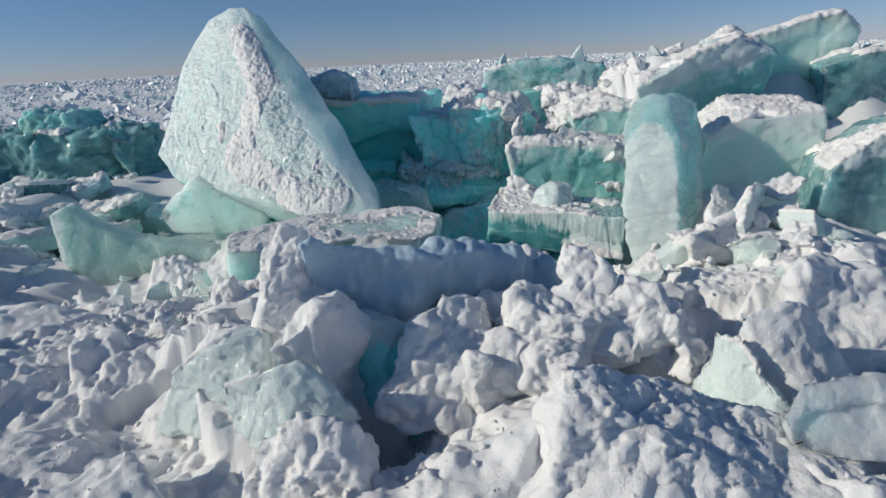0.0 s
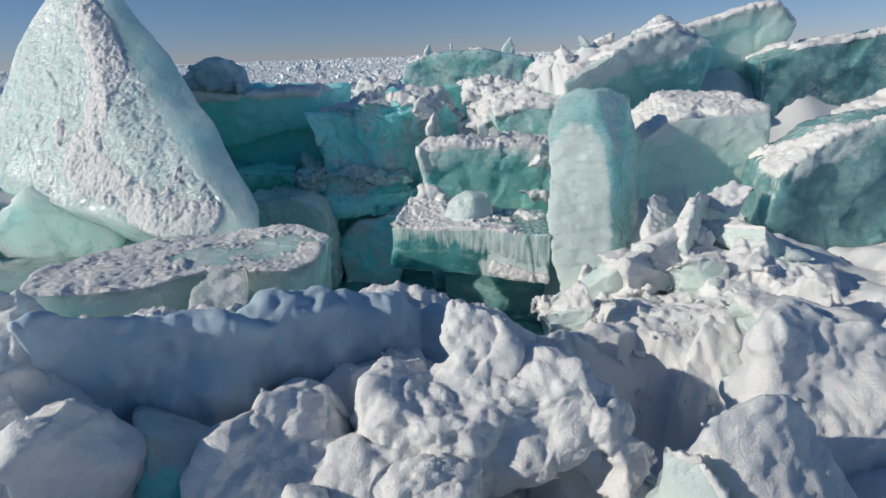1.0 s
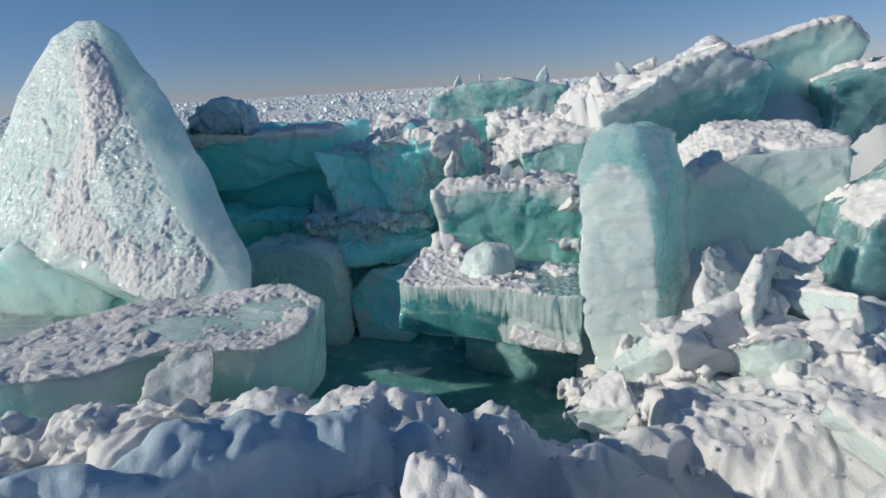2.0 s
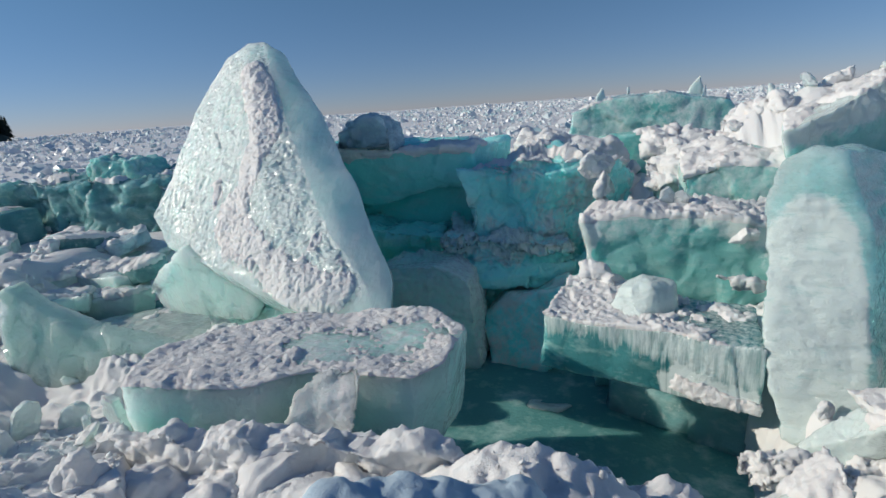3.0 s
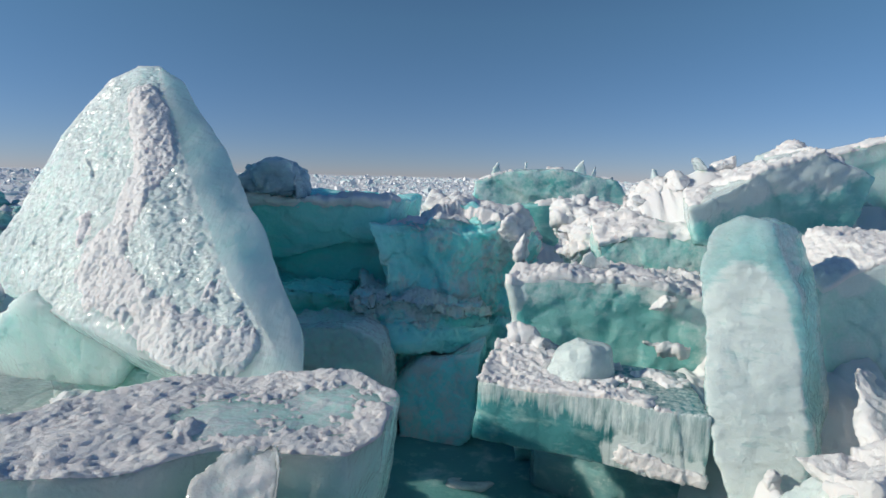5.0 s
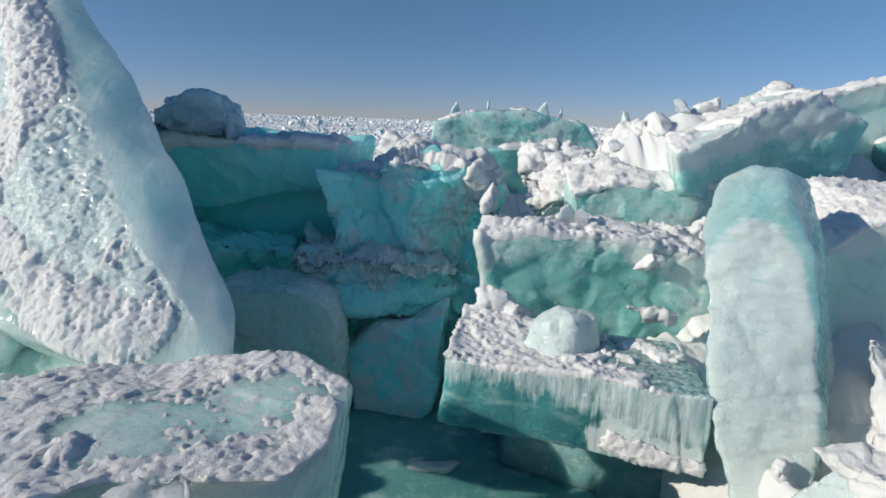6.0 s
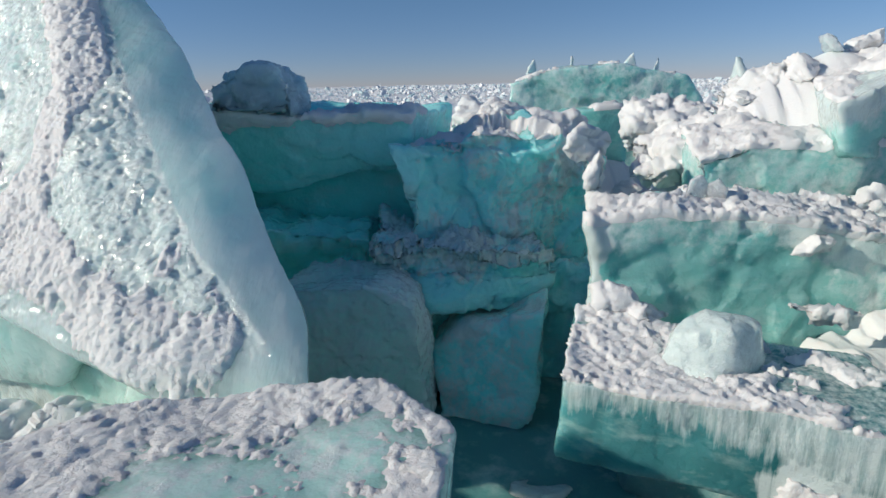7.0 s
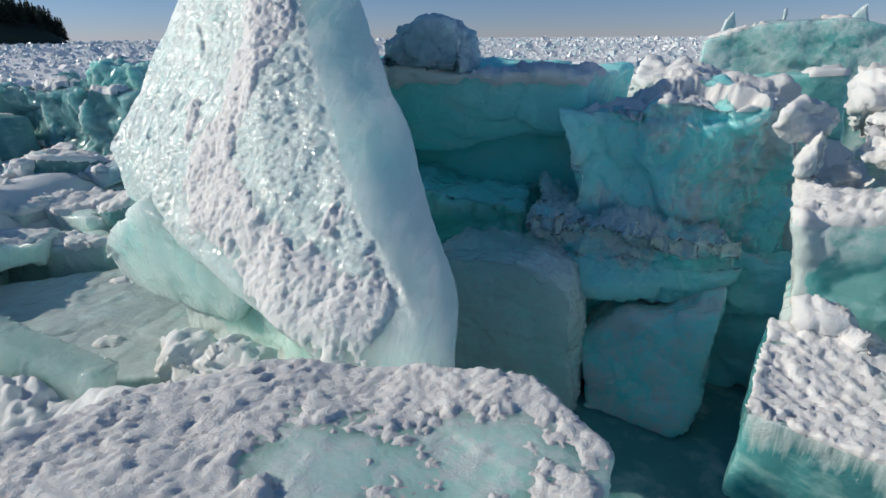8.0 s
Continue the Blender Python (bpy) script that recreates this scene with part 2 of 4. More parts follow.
def carved(solids, voxel, smooth=3, rough=0.02, freq=3.0, clods=0.0, clod_freq=8.0, fine=0.0, warp=0.0, ribs=0.0, billow=0.0):
    """Melts the solids into one skin and roughens it. Returns places, normals and faces."""
    verts, faces = [], []
    for v, f in solids:
        faces += [[i + len(verts) for i in poly] for poly in f]
        verts += v
    mesh = bpy.data.meshes.new("raw")
    mesh.from_pydata(verts, [], faces)
    bm = bmesh.new()
    bm.from_mesh(mesh)
    bmesh.ops.recalc_face_normals(bm, faces=bm.faces)
    bm.to_mesh(mesh)
    bm.free()
    raw = new("raw", mesh)
    skin = raw.modifiers.new("skin", "REMESH")
    skin.mode, skin.voxel_size = "VOXEL", voxel
    soft = raw.modifiers.new("soft", "SMOOTH")
    soft.factor, soft.iterations = 0.5, smooth
    done = bpy.data.meshes.new_from_object(raw.evaluated_get(bpy.context.evaluated_depsgraph_get()))
    bpy.data.objects.remove(raw)
    bpy.data.meshes.remove(mesh)
    n = len(done.vertices)
    p, nor = np.empty(n * 3, np.float32), np.empty(n * 3, np.float32)
    done.vertices.foreach_get("co", p)
    done.vertex_normals.foreach_get("vector", nor)
    p, nor = p.reshape(-1, 3), nor.reshape(-1, 3)
    quads = np.empty(len(done.loops), np.int32)
    done.loops.foreach_get("vertex_index", quads)
    starts = np.empty(len(done.polygons), np.int32)
    done.polygons.foreach_get("loop_start", starts)
    bpy.data.meshes.remove(done)
    if warp:
        p = p + warp * np.stack([fbm(p, 2.2, 3), fbm(p + 11.0, 2.2, 3), fbm(p + 23.0, 2.2, 3)], 1)
    d = rough * fbm(p, freq, 5)
    if clods:
        q = p + 0.03 * np.stack([fbm(p, 7.0, 2), fbm(p + 5.0, 7.0, 2), fbm(p + 3.0, 7.0, 2)], 1)
        d = d + clods * (0.2 * (lumps(q, clod_freq) - 0.5) + 0.8 * shards(q, clod_freq * 0.6, 4) + 0.35 * shards(q, clod_freq * 1.9, 9) + 0.15 * shards(q, clod_freq * 4.5, 2))
    if billow:
        d = d + billow * (np.abs(fbm(p, 4.0, 1)) + 0.42 * np.abs(fbm(p + 3.0, 8.5, 2)) + 0.16 * np.abs(fbm(p, 18.0, 2)) - 0.4) * 2
    if ribs:
        d = d + ribs * fbm(p * np.array((0.3, 0.3, 1.0)), 24.0, 3)
    if fine:
        d = d + fine * fbm(p, 24.0, 4, 0.7)
    p = p + nor * d[:, None]
    # keep the one piece that hangs together
    main = patches(quads)[0]
    if len(main) < len(starts):
        used, inner = np.unique(main.ravel(), return_inverse=True)
        p, nor, quads, starts = p[used], nor[used], inner.astype(np.int32).ravel(), (np.arange(len(main)) * 4).astype(np.int32)
    return p, nor, quads, starts


def skin_mesh(name, p, quads, starts, mat, frost=None):
    mesh = bpy.data.meshes.new(name)
    mesh.vertices.add(len(p))
    mesh.vertices.foreach_set("co", np.ascontiguousarray(p, np.float32).ravel())
    mesh.loops.add(len(quads))
    mesh.loops.foreach_set("vertex_index", quads)
    mesh.polygons.add(len(starts))
    mesh.polygons.foreach_set("loop_start", starts)
    mesh.polygons.foreach_set("use_smooth", np.ones(len(starts), bool))
    mesh.update(calc_edges=True)
    mesh.validate()
    mesh.materials.append(mat)
    if frost is not None:
        layer = mesh.attributes.new("frost", "FLOAT", "POINT")
        layer.data.foreach_set("value", np.ascontiguousarray(frost, np.float32))
    return mesh


def snow_on(p, nor, quads, starts, mask, thick, clod=0.5, flow=(1, 1, 1)):
    """The layer of snow that lies where mask is high: a skin that rises out of the block."""
    q = quads.reshape(-1, 4)
    keep = mask[q].max(1) > 0.2
    q = q[keep]
    used, inverse = np.unique(q.ravel(), return_inverse=True)
    pp, nn, mm = p[used], nor[used], mask[used]
    lift = nn * 0.6 + np.array((0, 0, 0.4), np.float32)
    qq = pp + 0.03 * np.stack([fbm(pp, 8.0, 2), fbm(pp + 4.0, 8.0, 2), fbm(pp + 8.0, 8.0, 2)], 1)
    body = 0.95 + 0.6 * fbm(pp, 5.0, 5, 0.6) + clod * (0.35 * (lumps(qq, 9.0) - 0.4) + 0.3 * (lumps(qq, 21.0, 5) - 0.4) + 0.6 * shards(qq, 11.0, 7) + 0.4 * shards(qq, 31.0, 3))
    body += 0.35 * fbm(pp, 45.0, 2, 0.7) + 0.2 * shards(qq, 44.0, 9) + 0.15 * shards(pp, 75.0, 1) + 0.5 * fbm(pp * np.array(flow), 17.0, 4, 0.6)
    rise = -0.006 + (0.006 + thick * np.clip(body, 0.15, 2.2)) * ramp(mm, 0.22, 0.8)
    return pp + lift * rise[:, None], inverse.astype(np.int32), (np.arange(len(q)) * 4).astype(np.int32)


def patches(quads):
    """Splits faces into the patches that hang together, dropping crumbs."""
    q = quads.reshape(-1, 4)
    label = np.arange(q.max() + 1)
    while True:
        low = label[q].min(1)
        nxt = label.copy()
        np.minimum.at(nxt, q.ravel(), np.repeat(low, 4))
        nxt = nxt[nxt]
        if (nxt == label).all():
            break
        label = nxt
    kind, counts = np.unique(label[q[:, 0]], return_counts=True)
    order = np.argsort(-counts)[:6]
    return [q[label[q[:, 0]] == kind[k]] for k in order if counts[k] > max(60, 0.01 * len(q))]


def ice_block(name, label, solids, mat, voxel=0.02, smooth=3, rough=0.02, freq=3.0, frost=None, snow=None, thick=0.03,
              category="ice block", group="", clods=0.03, fine=0.004, clod_freq=2.6, warp=0.05, clod=0.2, flow=(1, 1, 1), ribs=0.0, relief=None, grain_depth=0.010, cover=None):
    """One block of ice; frost(p, n) whitens its skin, snow(p, n) says where a crust of snow lies."""
    p, nor, quads, starts = carved(solids, voxel, smooth, rough, freq, clods, clod_freq, fine, warp, ribs)
    if relief:
        grains = 0.6 * shards(p, 6.0, 5) + 0.5 * shards(p, 15.0, 3) + 0.4 * shards(p, 36.0, 7) + 0.5 * fbm(p, 40.0, 2)
        p = p + nor * (grain_depth * relief(p, nor) * grains)[:, None]
    white = frost(p, nor) if frost else np.zeros(len(p))
    ob = tagged(new(name, skin_mesh(name, p, quads, starts, mat, white)), label, category, group)
    if snow:
        mask = snow(p, nor)
        if (mask > 0.5).sum() > 20:
            pp, qq, ss = snow_on(p, nor, quads, starts, mask, thick, clod, flow)
            for patch in patches(qq):
                used, inner = np.unique(patch.ravel(), return_inverse=True)
                mesh = skin_mesh("snow_crust", pp[used], inner.astype(np.int32).ravel(), (np.arange(len(patch)) * 4).astype(np.int32), cover or CRUST)
                crust = new("snow_crust", mesh)
                crust.parent = ob
                crust["label"] = "grainy white snow crust"
    return ob


def snow_mass(name, label, solids, voxel=0.02, smooth=3, rough=0.03, freq=4.0, clods=0.04, clod_freq=7.0, fine=0.017, category="snow mound", group="", mat=None, warp=0.06, billow=0.035):
    if category == "snow lump":
        billow = min(billow, 0.014)
    p, nor, quads, starts = carved(solids, voxel, smooth, rough, freq, clods, clod_freq, fine, warp, 0.0, billow)
    return tagged(new(name, skin_mesh(name, p, quads, starts, mat or SNOW)), label, category, group)


def top_snow(cover=0.5, low=0.45, high=0.8, freq=3.0):
    """Snow on what faces up, in patches: cover 1 is all of it."""
    return lambda p, n: ramp(n[:, 2], low, high) * ramp(fbm(p, freq, 4), 0.55 - 1.2 * cover, 0.75 - 1.2 * cover)


def flecks(amount, freq=4.0):
    return lambda p, n: np.clip(amount + 0.32 * fbm(p, freq, 5, 0.6), 0, 1)

# ---- the ground: one sheet of snow and ice out to the horizon ----
def spaced(lo, hi, step, near_lo, near_hi, grow=1.13):
    """Even steps between near_lo and near_hi, ever wider ones beyond."""
    mid = np.arange(near_lo, near_hi, step)
    up, down, s = [mid[-1]], [mid[0]], step
    while up[-1] < hi:
        s = min(s * grow, 120)
        up.append(up[-1] + s)
    s = step
    while down[-1] > lo:
        s = min(s * grow, 120)
        down.append(down[-1] - s)
    return np.concatenate([down[:0:-1], mid, up[1:]])


# rises and hollows of the snow: x, y, width, depth, height
NEAR_BUMPS = [
    (1.45, 3.40, 0.30, 0.32, -0.26), (1.75, 3.62, 0.25, 0.22, -0.16), (1.72, 3.30, 0.26, 0.40, -0.22), (2.1, 3.75, 0.4, 0.2, -0.12), (2.05, 3.40, 0.32, 0.35, -0.22),
    (0.35, 3.25, 0.65, 0.30, 0.36), (1.40, 3.30, 0.45, 0.35, -0.14), (1.10, 3.80, 0.7, 0.15, 0.16), (1.80, 3.60, 0.35, 0.25, -0.10),
    (-0.40, 2.85, 0.30, 0.28, 0.28), (0.72, 2.20, 0.40, 0.30, 0.22), (-0.12, 2.55, 0.22, 0.22, -0.40),
    (-0.10, 1.75, 0.50, 0.35, 0.12), (-1.30, 2.75, 0.45, 0.25, -0.10), (-0.95, 3.00, 0.25, 0.25, 0.16),
    (1.60, 1.90, 0.60, 0.40, 0.12), (-0.40, 3.80, 0.60, 0.24, 0.14), (0.48, 3.80, 0.50, 0.24, 0.14), (-2.75, 4.62, 0.85, 0.42, -0.42),
]
PILE_BUMPS = [
    (1.70, 4.35, 0.50, 0.40, -0.02), (2.60, 5.00, 0.55, 0.50, 0.04), (3.40, 4.60, 0.70, 0.70, 0.05),
    (2.20, 7.60, 0.75, 0.70, 1.05), (3.50, 8.00, 1.30, 0.90, 1.00), (5.20, 7.60, 1.20, 1.00, 0.70),
    (0.90, 9.30, 1.00, 0.80, 0.55), (-1.00, 9.30, 1.40, 0.60, 0.15), (2.60, 6.20, 0.70, 0.55, 0.25),
]


def ground_height(x, y):
    p = np.stack([x, y, np.zeros_like(x)], 1)
    z = np.full(len(x), 0.42)
    far = ramp(np.hypot(x - 0.5, y - 3.5), 6.0, 11.0)
    z = z * (1 - far) + 0.12 * far
    for bx, by, sx, sy, dz in NEAR_BUMPS + PILE_BUMPS:
        z = z + dz * np.exp(-((x - bx) / sx) ** 2 - ((y - by) / sy) ** 2)
    pool = ramp(x, -1.75, -1.35) * (1 - ramp(x, 1.45, 1.75)) * ramp(y, 4.02, 4.32) * (1 - ramp(y, 7.4, 7.8))
    left = ramp(x, -5.4, -4.4) * (1 - ramp(x, -1.8, -1.3)) * ramp(y, 5.0, 5.5) * (1 - ramp(y, 8.0, 8.6))
    hollow = np.maximum(pool, left)
    z = z * (1 - hollow) - 0.7 * hollow
    reach = np.hypot(x, y)
    near = 1 - ramp(reach, 9.0, 14.0)
    wild = 1 - hollow * 0.7
    warp = p + 0.05 * np.stack([fbm(p, 6.0, 3), fbm(p + 9, 6.0, 3), 0 * x], 1)
    big = 0.10 * fbm(p, 1.6, 3) + 0.12 * shards(warp, 2.2, 2) + 0.04 * (lumps(warp, 2.8) - 0.45)
    mid = 0.022 * shards(warp, 4.6, 6) + 0.008 * (lumps(warp, 6.0, 3) - 0.45) + 0.036 * fbm(p, 6.0, 4, 0.6)
    small = 0.008 * shards(warp, 11.0, 8) + 0.004 * (lumps(warp, 17.0, 6) - 0.45) + 0.007 * shards(warp, 26.0, 3) + 0.024 * fbm(p, 34.0, 4, 0.7)
    # smoother, wind-packed snow away from the pile
    away = np.maximum(np.maximum(-2.4 - x, x - 2.9) * (1 - ramp(y, 4.0, 4.8)), 0.9 - y)
    mid = mid * (1 - ramp(away, 0.6, 1.8))
    small = small * (1 - ramp(away, 0.1, 0.9))
    big = big * (1 - 0.6 * ramp(away, 1.5, 4.0))
    z = z + near * wild * (big + mid + small * (0.5 + 1.4 * ramp(fbm(p, 1.6, 3), -0.25, 0.35)))
    z = z + (1 - near) * (0.25 * fbm(p, 0.25, 5, 0.65) + 0.1 * fbm(p, 1.1, 3)) * (1 - 0.6 * ramp(reach, 60, 400))
    return z


def build_ground():
    xs = spaced(-2600, 2600, 0.011, -2.4, 2.9, 1.06)
    ys = spaced(-40, 3600, 0.011, 0.9, 5.2, 1.06)
    gx, gy = np.meshgrid(xs, ys)
    x, y = gx.ravel(), gy.ravel()
    z = ground_height(x, y).reshape(gx.shape)
    z[1:-1] = 0.25 * z[:-2] + 0.5 * z[1:-1] + 0.25 * z[2:]
    z[:, 1:-1] = 0.25 * z[:, :-2] + 0.5 * z[:, 1:-1] + 0.25 * z[:, 2:]
    p = np.stack([x, y, z.ravel()], 1)
    w = len(xs)
    i = (np.arange(len(ys) - 1)[:, None] * w + np.arange(w - 1)[None, :]).ravel()
    quads = np.stack([i, i + 1, i + w + 1, i + w], 1).astype(np.int32)
    mesh = skin_mesh("ground", p, quads.ravel(), (np.arange(len(quads)) * 4).astype(np.int32), SNOW)
    return tagged(new("ground", mesh), "lumpy white snow over lake ice", "snow ground", kind="structure")


build_ground()

# still water with thin ice in the gaps
WATER = ice_material("water", (0.08, 0.28, 0.28), (0.17, 0.40, 0.39), cloud=2.5, depth=0.2, clear=0.0, ripple=0.06, glint=0.02, rough=0.15)
bm = bmesh.new()
bmesh.ops.create_cube(bm, size=1)
bmesh.ops.transform(bm, matrix=Matrix.Translation((-2.0, 6.2, -0.65)) @ Matrix.Diagonal((8.4, 4.4, 0.6, 1)), verts=bm.verts)
water_mesh = bpy.data.meshes.new("water")
bm.to_mesh(water_mesh)
bm.free()
water_mesh.materials.append(WATER)
tagged(new("water", water_mesh), "still dark teal meltwater between ice blocks", "water", kind="structure")

# ---- the great leaning slab ----
SLAB_LEAN = 0.82


def near_line(p, line, width):
    """1 on a line through (x, z) points, 0 at width from it."""
    best = np.full(len(p), 9.0)
    q = p[:, [0, 2]]
    for a, b in zip(line[:-1], line[1:]):
        a, b = np.array(a), np.array(b)
        t = np.clip(((q - a) @ (b - a)) / ((b - a) @ (b - a)), 0, 1)
        best = np.minimum(best, np.hypot(*(q - a - t[:, None] * (b - a)).T))
    return 1 - best / width


# outline of the slab: x, how far it falls back behind the leaning plane, z
SLAB_EDGE = [(-2.20, 0.02, 2.52), (-2.36, 0.03, 2.52), (-2.62, 0.15, 2.42), (-2.84, 0.28, 2.15), (-2.95, 0.38, 1.85), (-2.95, 0.38, 1.55),
             (-2.98, 0.40, 1.28), (-3.03, 0.45, 1.06), (-2.84, 0.50, 0.82), (-2.32, 0.29, 0.76), (-1.93, 0.16, 0.71), (-1.60, 0.05, 0.66), (-1.30, 0.0, 0.56),
             (-1.0, 0.0, 0.48), (-0.60, 0.0, 0.46), (-0.55, 0.04, 0.56)]
SLAB_RIM = [(-0.62, 0.12, 0.72), (-0.81, 0.12, 1.0), (-1.02, 0.12, 1.3), (-1.26, 0.12, 1.6), (-1.54, 0.12, 1.9), (-1.82, 0.12, 2.2), (-1.98, 0.09, 2.38)]
SLAB_CREASE = [(-0.60, 0.50), (-0.76, 0.72), (-1.06, 1.0), (-1.31, 1.3), (-1.53, 1.6), (-1.74, 1.9), (-1.95, 2.2), (-2.10, 2.42)]
SLAB_FACE = Vector((0, -1, SLAB_LEAN)).normalized()


def past_crease(p):
    """How far a place lies on the far side of the crease where the glassy bevel begins."""
    return p[:, 0] - np.interp(p[:, 2], [z for _, z in SLAB_CREASE], [x for x, _ in SLAB_CREASE])


def slab_front(p, n):
    return ramp(n @ np.array(SLAB_FACE), 0.55, 0.85)


def slab_snow(p, n):
    run = p * np.array((1.0, 0.35, 0.35))
    stripe = near_line(p, [(-2.14, 2.3), (-1.88, 1.75), (-1.92, 1.30), (-2.02, 1.02)], 0.27) - 0.8 * ramp(p[:, 2], 2.2, 2.4)
    apron = near_line(p, [(-2.02, 1.02), (-1.70, 0.93), (-1.40, 0.74), (-1.00, 0.66)], 0.28)
    patch = near_line(p, [(-2.40, 2.1), (-2.40, 1.6), (-2.25, 1.2)], 0.4) * 0.35
    crumbs = 0.5 * ramp(near_line(p, [(-1.15, 0.95), (-0.95, 0.75)], 0.22), 0.2, 0.7)
    spread = np.maximum(np.maximum(np.maximum(stripe, apron), patch), crumbs)
    return slab_front(p, n) * (1 - ramp(past_crease(p) + 0.05 * fbm(p, 6.0, 3), -0.07, 0.0)) * ramp(spread + 0.45 * fbm(run, 9.0, 5, 0.6) + 0.35 * fbm(p, 4.0, 4), 0.22, 0.8)


def slab_frost(p, n):
    glassy = np.maximum(ramp(past_crease(p) + 0.02 * fbm(p, 5.0, 3), -0.03, 0.02), 0.75 * (1 - ramp(p[:, 2] - 0.12 * fbm(p, 5.0, 3), 0.60, 0.78)))
    cover = 0.82 + 0.14 * fbm(p * np.array((1.0, 0.4, 0.4)), 6.0, 4) + 0.22 * fbm(p, 26.0, 4, 0.6) - 0.3 * ramp(p[:, 2], 2.3, 2.45)
    return slab_front(p, n) * np.clip(cover - 0.9 * glassy, 0, 1) + 0.04


def slab_at(x, back, z):
    return (x, 5.42 + SLAB_LEAN * (z - 0.62) + back, z)


SLAB_BACK = [(x + 0.05 if x < -2 else x - 0.14, y + 0.30, z - 0.20) for x, y, z in [slab_at(*e) for e in SLAB_EDGE + SLAB_RIM]]
SLAB_SPINE = [tuple(Vector((x, 5.42 + SLAB_LEAN * (z - 0.62), z)) + SLAB_FACE * 0.05) for x, z in [(-2.16, 2.2), (-1.92, 1.7), (-1.62, 1.15)]]
ice_block("ice_slab", "tall leaning slab of pale turquoise ice plastered with snow",
          [hull([slab_at(*e) for e in SLAB_EDGE + SLAB_RIM] + [slab_at(x, -0.01, z) for x, z in SLAB_CREASE] + SLAB_BACK + SLAB_SPINE)],
          GLAZED, 0.010, 1, 0.022, 4.5, slab_frost, slab_snow, 0.017, "ice slab", fine=0.003, clods=0.0, warp=0.025, clod=0.3, flow=(1, 0.2, 0.2),
          relief=lambda p, n: slab_front(p, n) * (1 - ramp(past_crease(p), -0.06, 0.0)) * ramp(p[:, 2], 0.6, 0.8))
ice_block("ice_block", "rounded pale ice lump hanging under the slab",
          [hull([(-3.12, 6.05, 0.42), (-2.98, 6.06, 0.24), (-2.78, 6.0, 0.22), (-2.86, 5.92, 0.66), (-2.55, 5.86, 0.86), (-1.9, 5.75, 0.3), (-1.7, 5.72, 0.62), (-2.2, 6.5, 0.9), (-2.7, 6.6, 0.5), (-1.8, 6.4, 0.4)])],
          PALE, 0.014, 8, 0.02, 3.0, lambda p, n: np.clip(0.5 * ramp(-p[:, 0] + 0.1 * fbm(p, 5.0, 4), 2.75, 3.0) + 0.12 + 0.2 * fbm(p, 6.0, 5), 0, 1), clods=0.02)
ice_block("ice_block", "upright pale ice block carrying the slab",
          [hull([(-2.50, 6.05, 0.34), (-1.3, 5.62, 0.46), (-1.3, 5.6, -0.45), (-2.58, 6.05, -0.45), (-2.3, 6.6, 0.35), (-1.0, 6.5, 0.4), (-1.0, 6.5, -0.45), (-2.3, 6.6, -0.45)])],
          PALE, 0.02, 3, 0.03, 3.0, lambda p, n: np.clip(0.75 * (1 - ramp(p[:, 2] + 0.12 * fbm(p, 5.0, 4), 0.12, 0.24)) + 0.1, 0, 1), clods=0.03, clod_freq=4.0)
snow_mass("snow_lump", "crumbly snow lump at the foot of the slab", [at(rubble_stone(31, (0.42, 0.25, 0.22)), -1.6, 5.45, 0.2), at(rubble_stone(32, (0.25, 0.2, 0.2)), -1.95, 5.5, 0.22)], 0.02, category="snow lump")

# ---- the snow-covered floe in front of it ----
TABLE_EDGE = [(-1.42, 4.11), (-1.56, 4.45), (-1.44, 4.78), (-1.10, 5.10), (-0.66, 5.28), (-0.26, 5.32), (0.01, 5.08), (-0.02, 4.70), (-0.12, 4.46), (-0.30, 4.44), (-0.62, 4.42), (-0.80, 4.24), (-1.18, 4.15)]


def table_snow(p, n):
    bare = near_line(np.stack([p[:, 0], p[:, 0], p[:, 1]], 1), [(-0.72, 4.74), (-0.50, 4.85), (-0.30, 4.97)], 0.26)
    return ramp(n[:, 2], 0.55, 0.97) * ramp(0.80 + 0.9 * fbm(p, 10.0, 6, 0.75) + 0.2 * fbm(p, 3.0, 3) - 0.6 * ramp(bare, -0.3, 0.9), 0.0, 0.9)


ice_block("ice_floe", "flat turquoise ice floe under a grainy snow crust",
          [prism([(x, y, 0.61 - 0.03 * x) for x, y in TABLE_EDGE], (-0.04, 0.04, -0.50), 0.98)],
          PALE, 0.010, 4, 0.014, 2.5, lambda p, n: 0.08 + 0.3 * fbm(p, 5.0, 5) + 0.47 * ramp(n[:, 2], 0.6, 0.9) + 0.5 * ramp(n[:, 2], 0.6, 0.9) * fbm(p, 20.0, 4, 0.6), table_snow, 0.013, "ice floe", warp=0.03, clod=0.6, clods=0.01, cover=GRAINY)
ice_block("ice_chunk", "small clear ice cube leaning against the floe",
          [hull([(-0.64, 4.20, 0.50), (-0.34, 4.24, 0.46), (-0.31, 4.34, 0.63), (-0.36, 4.43, 0.69), (-0.56, 4.38, 0.66), (-0.64, 4.30, 0.58), (-0.60, 4.18, 0.42), (-0.32, 4.20, 0.42), (-0.5, 4.4, 0.42)])],
          CLEAR, 0.010, 2, 0.012, 5.0, flecks(0.3), category="ice chunk", warp=0.02, clods=0.02, clod_freq=5.0)

